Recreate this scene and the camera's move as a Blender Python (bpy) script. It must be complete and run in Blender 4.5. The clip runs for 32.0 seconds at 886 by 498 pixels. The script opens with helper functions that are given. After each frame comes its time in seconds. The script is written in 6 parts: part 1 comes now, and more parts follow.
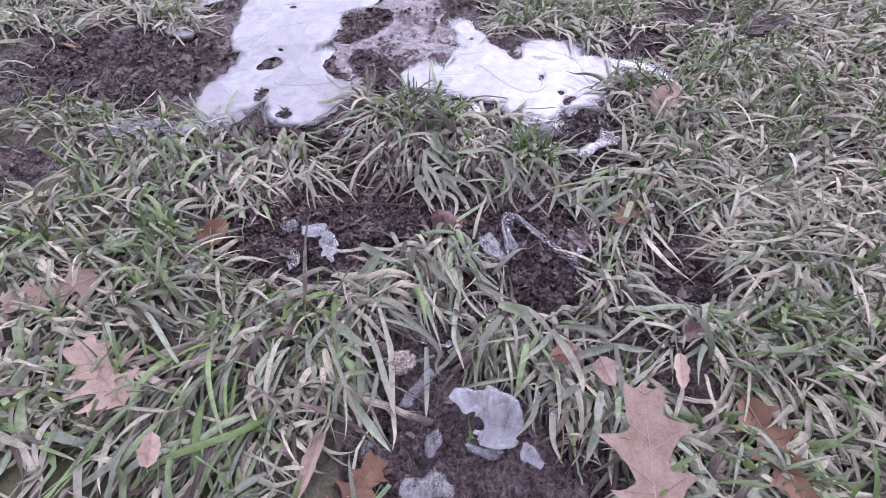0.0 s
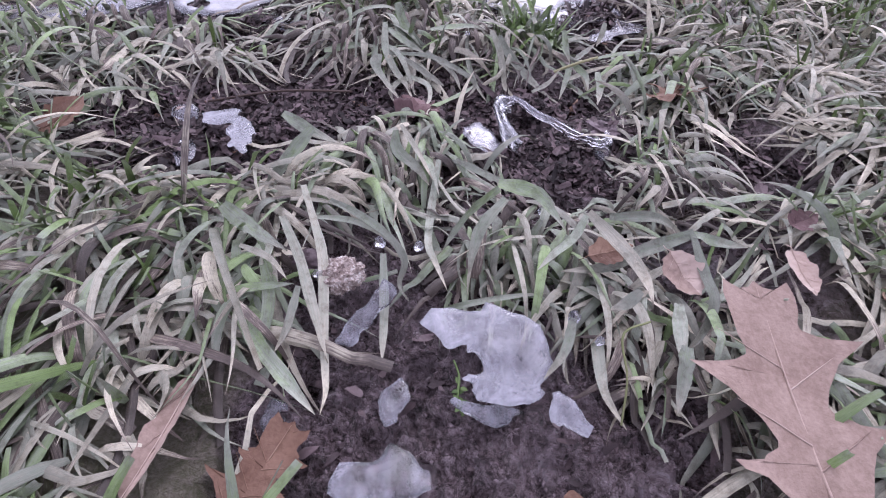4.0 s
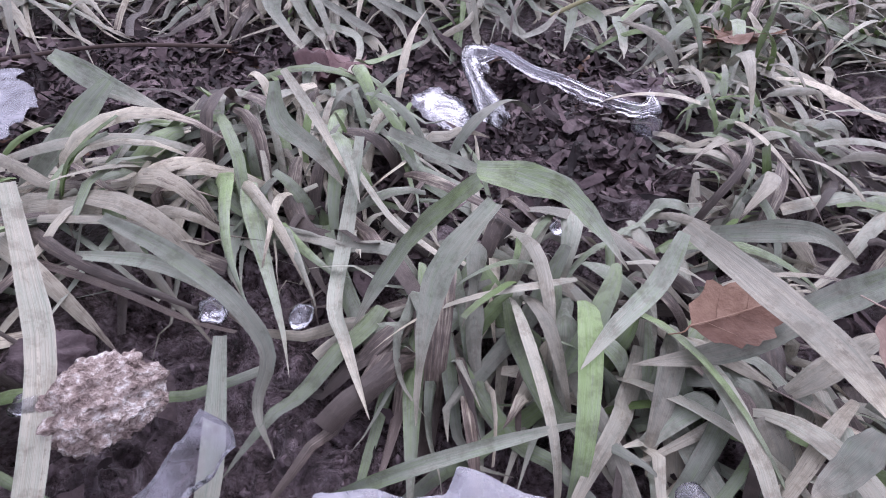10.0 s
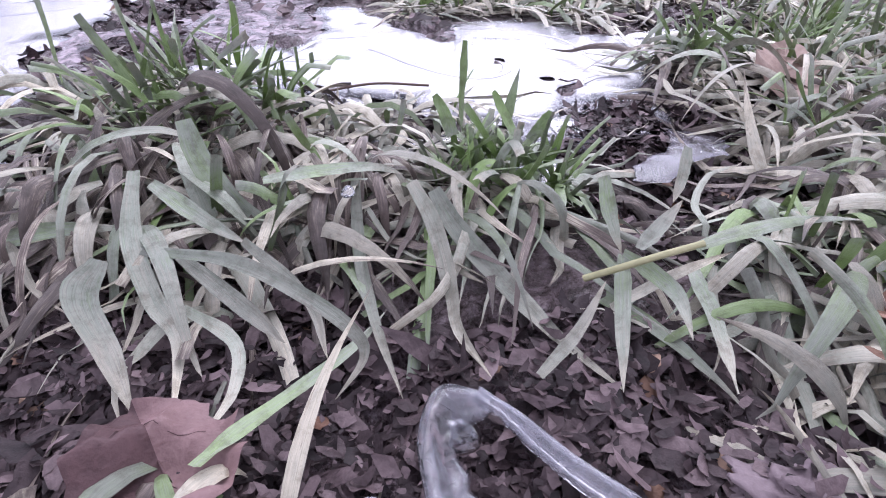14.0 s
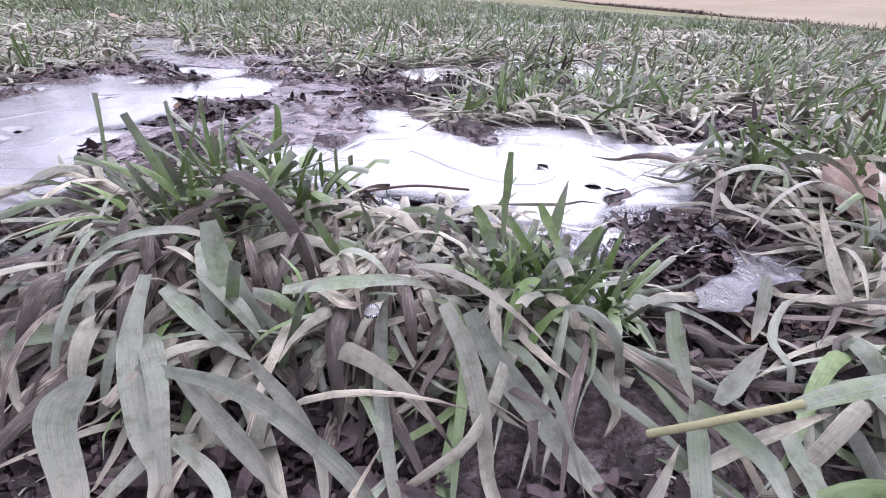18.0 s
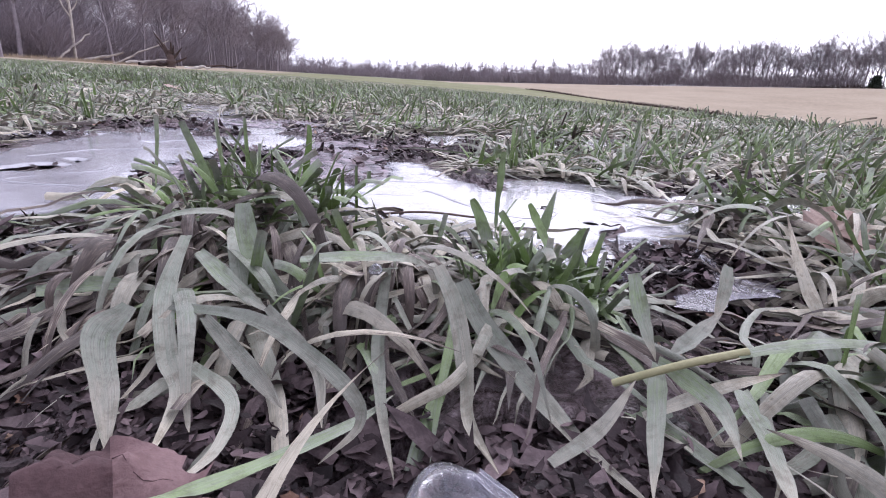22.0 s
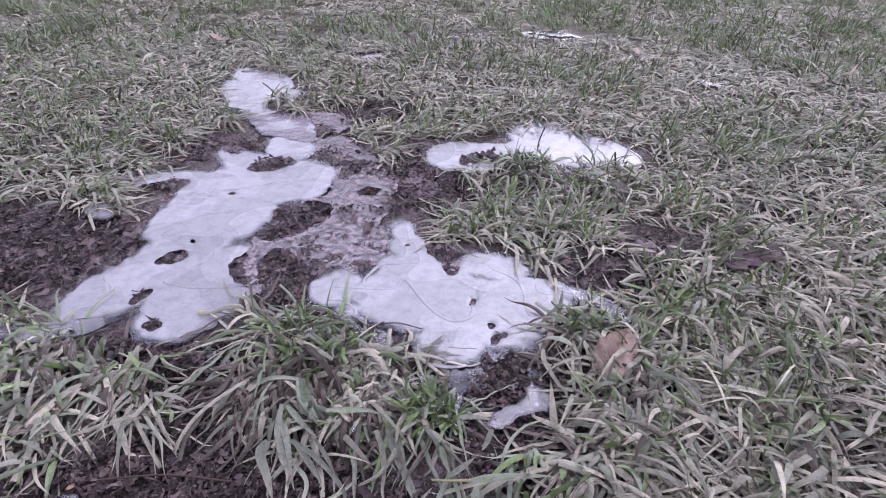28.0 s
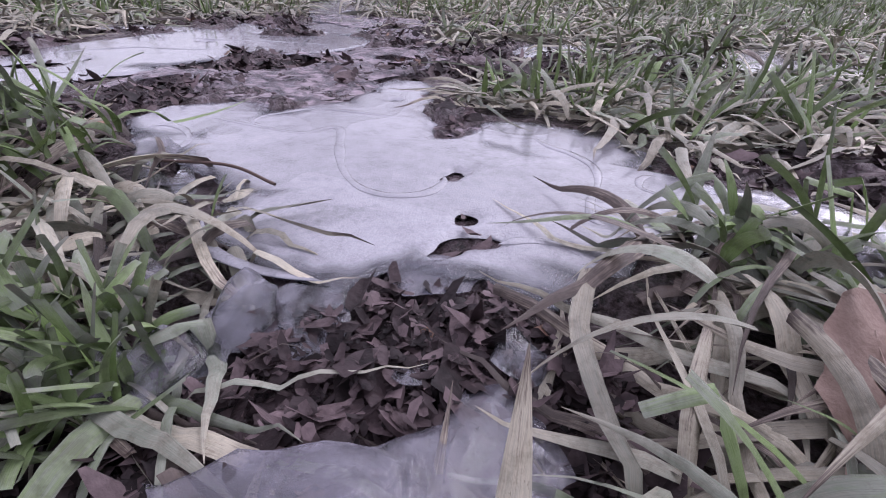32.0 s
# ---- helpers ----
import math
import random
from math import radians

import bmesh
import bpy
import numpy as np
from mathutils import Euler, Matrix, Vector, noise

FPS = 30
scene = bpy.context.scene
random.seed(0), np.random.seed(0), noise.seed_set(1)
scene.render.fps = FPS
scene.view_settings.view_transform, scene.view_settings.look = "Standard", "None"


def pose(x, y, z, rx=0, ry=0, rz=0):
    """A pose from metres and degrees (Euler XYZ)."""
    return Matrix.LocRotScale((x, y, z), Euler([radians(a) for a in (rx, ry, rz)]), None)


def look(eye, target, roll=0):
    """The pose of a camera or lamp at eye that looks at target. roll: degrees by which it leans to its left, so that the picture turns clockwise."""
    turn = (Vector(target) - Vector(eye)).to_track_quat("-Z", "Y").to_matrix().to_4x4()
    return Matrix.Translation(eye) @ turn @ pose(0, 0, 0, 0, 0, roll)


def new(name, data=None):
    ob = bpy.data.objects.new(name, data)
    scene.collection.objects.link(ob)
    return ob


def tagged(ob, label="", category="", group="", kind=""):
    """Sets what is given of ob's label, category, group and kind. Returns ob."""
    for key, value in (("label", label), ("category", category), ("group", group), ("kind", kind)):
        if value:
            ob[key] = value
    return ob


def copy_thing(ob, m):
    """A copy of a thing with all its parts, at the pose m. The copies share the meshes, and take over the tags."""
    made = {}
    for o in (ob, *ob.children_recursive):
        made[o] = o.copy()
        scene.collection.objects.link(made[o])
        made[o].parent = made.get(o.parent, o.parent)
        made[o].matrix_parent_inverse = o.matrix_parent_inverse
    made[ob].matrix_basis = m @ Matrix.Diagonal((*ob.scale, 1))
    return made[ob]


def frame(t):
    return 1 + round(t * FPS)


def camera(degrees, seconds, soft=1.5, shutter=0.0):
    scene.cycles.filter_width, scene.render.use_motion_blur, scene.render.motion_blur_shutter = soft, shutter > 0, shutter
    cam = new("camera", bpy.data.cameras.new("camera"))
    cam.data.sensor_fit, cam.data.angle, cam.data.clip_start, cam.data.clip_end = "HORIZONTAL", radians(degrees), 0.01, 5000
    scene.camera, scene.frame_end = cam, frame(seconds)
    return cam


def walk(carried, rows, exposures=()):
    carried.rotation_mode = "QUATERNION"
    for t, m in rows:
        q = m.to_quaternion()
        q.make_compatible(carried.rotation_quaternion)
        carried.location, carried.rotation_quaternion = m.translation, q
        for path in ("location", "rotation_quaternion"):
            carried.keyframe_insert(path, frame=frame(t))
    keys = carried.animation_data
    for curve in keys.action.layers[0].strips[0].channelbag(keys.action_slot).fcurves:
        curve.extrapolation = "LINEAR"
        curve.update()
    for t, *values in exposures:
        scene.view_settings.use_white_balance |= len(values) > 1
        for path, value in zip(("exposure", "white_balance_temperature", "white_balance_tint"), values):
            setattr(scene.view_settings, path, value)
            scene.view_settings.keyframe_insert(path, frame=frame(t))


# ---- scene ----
cam = camera(83.1, 32.0, 1.0)
METRES, EYE, TILT, LEAN, TURN = 1.9, 0.52, -52.0, 0.0, 0.0
ROWS = [
    (0.0, 0.0, 0.0, 0.0, 0.0, 0.0, -0.0),
    (0.5, -0.002, 0.0155, -0.011, -0.11, 0.65, 0.35),
    (1.0, -0.0011, 0.029, -0.0203, -0.27, 1.9, 0.75),
    (1.5, 0.0006, 0.0427, -0.03, -0.65, 2.42, 0.14),
    (2.0, -0.0003, 0.0565, -0.0385, -0.94, 2.95, 1.09),
    (2.5, -0.0005, 0.0699, -0.0478, -1.26, 3.28, 1.21),
    (3.0, 0.0015, 0.0852, -0.0565, -1.66, 3.72, 1.2),
    (3.5, 0.0022, 0.1007, -0.064, -2.15, 3.96, 1.11),
    (5.5, 0.0087, 0.156, -0.0812, -3.46, 4.88, 2.26),
    (6.0, 0.0097, 0.169, -0.0797, -3.78, 4.94, 2.65),
    (6.5, 0.0125, 0.1814, -0.0795, -4.32, 5.17, 2.12),
    (7.0, 0.0124, 0.1884, -0.0809, -4.58, 5.23, 2.3),
    (7.5, 0.0124, 0.1944, -0.0825, -4.65, 4.85, 2.53),
    (8.0, 0.0135, 0.1991, -0.0803, -4.73, 4.55, 2.7),
    (8.5, 0.0149, 0.2043, -0.0741, -4.83, 4.77, 2.82),
    (9.0, 0.0166, 0.2086, -0.0685, -5.01, 5.12, 3.01),
    (9.5, 0.0183, 0.2119, -0.0635, -5.22, 5.71, 3.11),
    (10.0, 0.0181, 0.2153, -0.0561, -5.32, 6.54, 3.52),
    (10.5, 0.0181, 0.2191, -0.0488, -5.24, 7.16, 3.77),
    (11.0, 0.0199, 0.2238, -0.0405, -5.25, 7.79, 3.65),
    (11.5, 0.0224, 0.2311, -0.0276, -5.09, 8.29, 3.59),
    (12.0, 0.0268, 0.242, -0.0138, -4.96, 9.55, 3.58),
    (12.5, 0.0307, 0.2541, -0.0036, -4.84, 10.35, 3.28),
    (13.0, 0.0342, 0.2665, 0.0095, -4.65, 11.23, 4.7),
    (13.5, 0.038, 0.2763, 0.0201, -5.06, 12.65, 3.9),
    (14.0, 0.0396, 0.281, 0.0289, -4.87, 14.07, 5.0),
    (14.5, 0.0401, 0.2833, 0.0346, -4.88, 14.9, 4.67),
    (15.0, 0.0402, 0.2845, 0.0395, -4.76, 15.88, 4.45),
    (15.5, 0.0394, 0.2861, 0.0456, -4.63, 16.87, 4.69),
    (17.5, 0.0401, 0.2917, 0.0427, -3.11, 23.05, 1.42),
    (18.0, 0.0407, 0.2914, 0.0395, -2.2, 24.49, 0.85),
    (18.5, 0.0432, 0.2917, 0.029, -2.04, 24.64, -0.63),
    (19.0, 0.0451, 0.2934, 0.0223, -1.67, 23.86, -1.5),
    (19.5, 0.0467, 0.2962, 0.0198, -1.3, 24.12, -1.88),
    (20.0, 0.0467, 0.2965, 0.0191, -1.22, 24.68, -2.08),
    (20.5, 0.0452, 0.2948, 0.0174, -1.4, 25.32, -3.44),
    (21.0, 0.0443, 0.2931, 0.0155, -1.77, 27.39, -4.31),
    (21.5, 0.0448, 0.2904, 0.0141, -1.53, 30.62, -3.6),
    (22.0, 0.0453, 0.2887, 0.0131, -1.92, 33.53, -2.69),
    (22.5, 0.0456, 0.287, 0.0121, -1.98, 36.1, -2.13),
    (23.0, 0.0472, 0.2871, 0.0133, -1.3, 37.61, -0.53),
    (23.5, 0.0473, 0.29, 0.0177, -1.9, 33.58, 0.47),
    (24.0, 0.0468, 0.29, 0.0235, -2.0, 31.96, 0.52),
    (24.5, 0.0471, 0.2825, 0.0268, -1.91, 30.86, -0.62),
    (25.0, 0.0486, 0.2518, 0.0373, -0.94, 27.66, 0.37),
    (25.5, 0.0519, 0.2078, 0.0553, -0.89, 24.72, 0.58),
    (27.5, 0.0937, 0.0743, 0.0818, 1.1, 16.68, -4.9),
    (28.0, 0.093, 0.0808, 0.0926, 2.42, 15.94, -5.57),
    (28.5, 0.0944, 0.0949, 0.1076, 3.11, 15.46, -6.95),
    (29.0, 0.0973, 0.1074, 0.127, 3.29, 14.23, -8.6),
    (29.5, 0.1021, 0.1297, 0.1484, 4.07, 13.62, -9.84),
    (30.0, 0.1155, 0.1703, 0.1532, 5.67, 15.16, -11.64),
    (30.5, 0.1249, 0.233, 0.1402, 7.52, 16.16, -14.22),
    (31.0, 0.125, 0.2937, 0.1299, 11.1, 18.37, -17.69),
    (31.5, 0.1348, 0.3318, 0.112, 14.18, 18.74, -19.25),
    (32.0, 0.1534, 0.3492, 0.096, 15.6, 19.24, -22.19),
]
EXPOSURES = [(0, 0.61, 5800, 26), (6, 0.61, 5800, 26), (11, 0.77, 5800, 24), (13, 0.96, 5800, 22), (18, 0.88, 5900, 22), (19, 0.72, 5900, 22), (20.2, 0.62, 5900, 22), (21, 0.63, 5900, 22), (23, 0.50, 5900, 21), (24, 0.32, 5900, 21), (25, 0.18, 5900, 20), (25.6, 0.18, 5900, 20), (27.5, 0.34, 5800, 26), (28, 0.36, 5800, 26), (31, 0.27, 5800, 26), (32, 0.24, 5970, 26)]
walk(cam, [(t, pose(0, 0, EYE, TILT, LEAN, TURN) @ pose(METRES * x, METRES * y, METRES * z, 90 + pitch, roll, yaw)) for t, x, y, z, yaw, pitch, roll in ROWS], EXPOSURES)

# ---- world and light: a bright overcast winter sky ----
world = bpy.data.worlds.new("overcast_sky")
scene.world = world
world.use_nodes = True
wn, wl = world.node_tree.nodes, world.node_tree.links
sky = wn.new("ShaderNodeTexSky")
sky.sky_type, sky.sun_disc = "NISHITA", False
sky.sun_elevation, sky.sun_rotation = radians(38), radians(20)
sky.air_density, sky.dust_density = 1.0, 4.0
grey = wn.new("ShaderNodeHueSaturation")
grey.inputs["Saturation"].default_value = 0.12
cloud = wn.new("ShaderNodeMix")
cloud.data_type = "RGBA"
cloud.inputs[0].default_value = 0.55
cloud.inputs[7].default_value = (9.0, 8.9, 9.6, 1)
wl.new(sky.outputs[0], grey.inputs["Color"])
wl.new(grey.outputs[0], cloud.inputs[6])
wl.new(cloud.outputs[2], wn["Background"].inputs["Color"])
wn["Background"].inputs["Strength"].default_value = 0.130
sun = new("sun", bpy.data.lights.new("sun", "SUN"))
sun.data.energy, sun.data.angle, sun.data.color = 0.8, radians(45), (1.0, 0.97, 0.94)
sun.matrix_world = look((0, 0, 20), (-5, -10, 0))

# ---- materials ----


def mat(name):
    m = bpy.data.materials.new(name)
    m.use_nodes = True
    return m, m.node_tree.nodes, m.node_tree.links, m.node_tree.nodes["Principled BSDF"]


def ramp(nodes, links, fac, stops):
    r = nodes.new("ShaderNodeValToRGB")
    while len(r.color_ramp.elements) < len(stops):
        r.color_ramp.elements.new(0.5)
    for e, (p, c) in zip(r.color_ramp.elements, stops):
        e.position, e.color = p, (*c, 1)
    links.new(fac, r.inputs[0])
    return r.outputs[0]


def tex(nodes, links, scale, detail=4.0, rough=0.6, vec=None, kind="ShaderNodeTexNoise"):
    n = nodes.new(kind)
    n.inputs["Scale"].default_value = scale
    if kind == "ShaderNodeTexNoise":
        n.inputs["Detail"].default_value, n.inputs["Roughness"].default_value = detail, rough
    if vec is None:
        vec = nodes.new("ShaderNodeTexCoord").outputs["Object"]
    links.new(vec, n.inputs["Vector"])
    return n.outputs[0]


def math_node(nodes, links, op, a, b=None, c=None):
    n = nodes.new("ShaderNodeMath")
    n.operation = op
    for k, v in enumerate((a, b, c)):
        if v is None:
            continue
        if isinstance(v, (int, float)):
            n.inputs[k].default_value = v
        else:
            links.new(v, n.inputs[k])
    return n.outputs[0]


def blend(nodes, links, fac, a, b, how="MIX"):
    n = nodes.new("ShaderNodeMix")
    n.data_type, n.blend_type = "RGBA", how
    for k, v in ((0, fac), (6, a), (7, b)):
        if isinstance(v, (int, float)):
            n.inputs[k].default_value = v
        elif isinstance(v, tuple):
            n.inputs[k].default_value = (*v, 1)
        else:
            links.new(v, n.inputs[k])
    return n.outputs[2]


def bump(nodes, links, bsdf, height, strength, dist):
    b = nodes.new("ShaderNodeBump")
    b.inputs["Strength"].default_value, b.inputs["Distance"].default_value = strength, dist
    links.new(height, b.inputs["Height"])
    links.new(b.outputs[0], bsdf.inputs["Normal"])


def attr(nodes, name):
    a = nodes.new("ShaderNodeAttribute")
    a.attribute_name = name
    return a.outputs["Fac"]


def blade_material():
    m, n, l, p = mat("grass_blade")
    island = n.new("ShaderNodeNewGeometry").outputs["Random Per Island"]
    info = n.new("ShaderNodeObjectInfo").outputs["Random"]
    uv = n.new("ShaderNodeUVMap").outputs[0]
    sep = n.new("ShaderNodeSeparateXYZ")
    l.new(uv, sep.inputs[0])
    along = sep.outputs[1]
    age = attr(n, "age")
    patch = tex(n, l, 55.0, 3.0)
    stretch = n.new("ShaderNodeVectorMath")
    stretch.operation = "MULTIPLY_ADD"
    stretch.inputs[1].default_value = (7.0, 6.0, 1.0)
    shift = n.new("ShaderNodeCombineXYZ")
    l.new(math_node(n, l, "MULTIPLY", island, 61.0), shift.inputs[0])
    l.new(math_node(n, l, "MULTIPLY", info, 37.0), shift.inputs[1])
    l.new(uv, stretch.inputs[0])
    l.new(shift.outputs[0], stretch.inputs[2])
    streak = tex(n, l, 1.0, 4.0, 0.65, stretch.outputs[0])
    a = math_node(n, l, "MULTIPLY_ADD", patch, 0.30, math_node(n, l, "SUBTRACT", age, 0.15))
    tip = math_node(n, l, "MULTIPLY", math_node(n, l, "POWER", along, 3.0), 0.30)
    a = math_node(n, l, "ADD", a, tip)
    a = math_node(n, l, "ADD", a, math_node(n, l, "MULTIPLY_ADD", streak, 0.55, -0.275))
    # last two stops: dead blades, darkened further to imitate the shade between blades
    col = ramp(n, l, a, [(0.0, (0.145, 0.222, 0.064)), (0.20, (0.212, 0.282, 0.132)), (0.40, (0.250, 0.276, 0.222)),
                         (0.60, (0.340, 0.324, 0.266)), (0.80, (0.520, 0.472, 0.372)), (0.92, (0.18, 0.142, 0.122)), (1.0, (0.09, 0.068, 0.06))])
    hue = n.new("ShaderNodeHueSaturation")
    l.new(math_node(n, l, "MULTIPLY_ADD", math_node(n, l, "FRACT", math_node(n, l, "ADD", island, info)), 0.75, 0.55), hue.inputs["Value"])
    l.new(col, hue.inputs["Color"])
    spots = tex(n, l, 420.0, 2.0)
    dark = math_node(n, l, "MULTIPLY", math_node(n, l, "GREATER_THAN", math_node(n, l, "MULTIPLY_ADD", streak, 0.6, math_node(n, l, "MULTIPLY", spots, 0.3)), 0.54), math_node(n, l, "MULTIPLY", age, 0.6))
    veins = n.new("ShaderNodeVectorMath")
    veins.operation = "MULTIPLY_ADD"
    veins.inputs[1].default_value = (44.0, 1.0, 1.0)
    l.new(uv, veins.inputs[0])
    l.new(shift.outputs[0], veins.inputs[2])
    vein = tex(n, l, 1.0, 3.0, 0.7, veins.outputs[0])
    col = blend(n, l, dark, hue.outputs[0], (0.10, 0.085, 0.07))
    col = blend(n, l, 1.0, col, ramp(n, l, vein, [(0.34, (0.78, 0.78, 0.76)), (0.50, (0.99, 0.99, 0.99)), (0.66, (1.12, 1.12, 1.13))]), "MULTIPLY")
    blotch = tex(n, l, 140.0, 4.0, 0.7)
    col = blend(n, l, 1.0, col, ramp(n, l, blotch, [(0.36, (0.70, 0.68, 0.66)), (0.50, (1.0, 1.0, 1.0)), (0.70, (1.10, 1.10, 1.12))]), "MULTIPLY")
    l.new(col, p.inputs["Base Color"])
    p.inputs["Roughness"].default_value = 0.44
    p.inputs["Specular IOR Level"].default_value = 0.5
    bump(n, l, p, math_node(n, l, "MULTIPLY_ADD", vein, 2.5, math_node(n, l, "MULTIPLY", streak, 4.0)), 0.35, 0.0006)
    tr = n.new("ShaderNodeBsdfTranslucent")
    l.new(col, tr.inputs[0])
    mx = n.new("ShaderNodeMixShader")
    mx.inputs[0].default_value = 0.06
    l.new(p.outputs[0], mx.inputs[1])
    l.new(tr.outputs[0], mx.inputs[2])
    l.new(mx.outputs[0], n["Material Output"].inputs[0])
    return m


def ground_material():
    m, n, l, p = mat("frozen_field_soil")
    coarse, fine, grit = tex(n, l, 16.0, 5.0), tex(n, l, 75.0, 7.0, 0.72), tex(n, l, 500.0, 3.0)
    fine.node.inputs["Distortion"].default_value = 1.6
    # mud tones, with contrast raised to paint in the tiny shadows of its relief
    mud = ramp(n, l, math_node(n, l, "MULTIPLY_ADD", fine, 0.45, math_node(n, l, "MULTIPLY_ADD", coarse, 0.20, math_node(n, l, "MULTIPLY", tex(n, l, 260.0, 6.0, 0.75), 0.35))),
               [(0.41, (0.022, 0.014, 0.015)), (0.465, (0.100, 0.070, 0.075)), (0.53, (0.245, 0.186, 0.204)), (0.61, (0.42, 0.34, 0.37))])
    frost = math_node(n, l, "MULTIPLY", math_node(n, l, "GREATER_THAN", coarse, 0.60), math_node(n, l, "GREATER_THAN", fine, 0.55))
    mud = blend(n, l, math_node(n, l, "MULTIPLY", frost, 0.30), mud, (0.45, 0.42, 0.46))
    far = tex(n, l, 0.06, 6.0, 0.65)
    streak = tex(n, l, 1.4, 5.0, 0.7)
    mixn = math_node(n, l, "MULTIPLY_ADD", streak, 0.5, math_node(n, l, "MULTIPLY", far, 0.5))
    turf = ramp(n, l, mixn, [(0.30, (0.125, 0.135, 0.068)), (0.5, (0.195, 0.200, 0.108)), (0.7, (0.27, 0.262, 0.155))])
    stub = ramp(n, l, mixn, [(0.30, (0.245, 0.200, 0.150)), (0.5, (0.325, 0.270, 0.205)), (0.7, (0.400, 0.338, 0.262))])
    col = blend(n, l, attr(n, "turf"), mud, turf)
    col = blend(n, l, attr(n, "stubble"), col, stub)
    l.new(col, p.inputs["Base Color"])
    wet = math_node(n, l, "MULTIPLY_ADD", coarse, 0.5, 0.0)
    dry = math_node(n, l, "MAXIMUM", attr(n, "turf"), attr(n, "stubble"))
    l.new(math_node(n, l, "MINIMUM", math_node(n, l, "MAXIMUM", wet, dry), 0.95), p.inputs["Roughness"])
    l.new(math_node(n, l, "MULTIPLY_ADD", dry, -0.75, 0.8), p.inputs["Specular IOR Level"])
    bump(n, l, p, math_node(n, l, "ADD", fine, math_node(n, l, "MULTIPLY", grit, 0.35)), 1.0, 0.014)
    return m


def ice_material(name, clear, white=(0.418, 0.411, 0.458), edge=0.85, patchy=0.5):
    m, n, l, p = mat(name)
    big, fine, frost = tex(n, l, 9.0, 4.0), tex(n, l, 160.0, 5.0, 0.7), tex(n, l, 900.0, 2.0)
    milk = ramp(n, l, math_node(n, l, "MULTIPLY_ADD", fine, 0.35, math_node(n, l, "MULTIPLY", big, 0.65)),
                [(0.28, tuple(0.45 * w for w in white)), (0.42, tuple(0.88 * w for w in white)), (0.55, white), (0.8, tuple(1.12 * w for w in white))])
    level = math_node(n, l, "MULTIPLY", tex(n, l, 6.0, 1.5, 0.4), 9.0)
    tone = math_node(n, l, "FRACT", math_node(n, l, "MULTIPLY", math_node(n, l, "FLOOR", math_node(n, l, "ADD", level, 0.5)), 0.618))
    milk = blend(n, l, math_node(n, l, "MULTIPLY", tone, 0.60), milk, tuple(0.45 * w for w in white))
    mottle, speck = tex(n, l, 42.0, 6.0, 0.75), tex(n, l, 620.0, 3.0, 0.8)
    grain = ramp(n, l, math_node(n, l, "MULTIPLY_ADD", mottle, 0.6, math_node(n, l, "MULTIPLY", speck, 0.4)), [(0.36, (0.70, 0.69, 0.71)), (0.50, (0.97, 0.97, 0.97)), (0.62, (1.12, 1.12, 1.12))])
    milk = blend(n, l, 1.0, milk, grain, "MULTIPLY")
    l.new(milk, p.inputs["Base Color"])
    l.new(math_node(n, l, "MULTIPLY_ADD", mottle, 0.3, 0.0), p.inputs["Roughness"])
    p.inputs["IOR"].default_value = 1.47
    p.inputs["Coat Weight"].default_value, p.inputs["Coat Roughness"].default_value, p.inputs["Coat IOR"].default_value = 0.9, 0.10, 1.33
    ring = math_node(n, l, "FRACT", level)
    line = math_node(n, l, "SMOOTH_MIN", math_node(n, l, "ABSOLUTE", math_node(n, l, "SUBTRACT", ring, 0.5)), 0.10, 0.04)
    h = math_node(n, l, "MULTIPLY_ADD", line, -8.0, math_node(n, l, "MULTIPLY_ADD", big, 1.5, math_node(n, l, "MULTIPLY", fine, 0.5)))
    h = math_node(n, l, "ADD", h, math_node(n, l, "MULTIPLY", frost, 0.85))
    bump(n, l, p, h, 0.35, 0.0015)
    g = n.new("ShaderNodeBsdfGlass")
    g.inputs["Roughness"].default_value, g.inputs["IOR"].default_value = 0.06, 1.31
    g.inputs["Color"].default_value = (0.93, 0.94, 0.97, 1)
    b2 = n.new("ShaderNodeBump")
    b2.inputs["Strength"].default_value, b2.inputs["Distance"].default_value = 0.6, 0.003
    l.new(math_node(n, l, "ADD", big, fine), b2.inputs["Height"])
    l.new(b2.outputs[0], g.inputs["Normal"])
    mx = n.new("ShaderNodeMixShader")
    rim = attr(n, "rim")
    k = math_node(n, l, "MULTIPLY_ADD", rim, edge, clear)
    k = math_node(n, l, "ADD", k, math_node(n, l, "MULTIPLY_ADD", math_node(n, l, "MULTIPLY_ADD", fine, 0.5, math_node(n, l, "MULTIPLY", big, 0.5)), 2 * patchy, -patchy))
    k.node.use_clamp = True
    l.new(k, mx.inputs[0])
    l.new(p.outputs[0], mx.inputs[1])
    l.new(g.outputs[0], mx.inputs[2])
    l.new(mx.outputs[0], n["Material Output"].inputs[0])
    return m


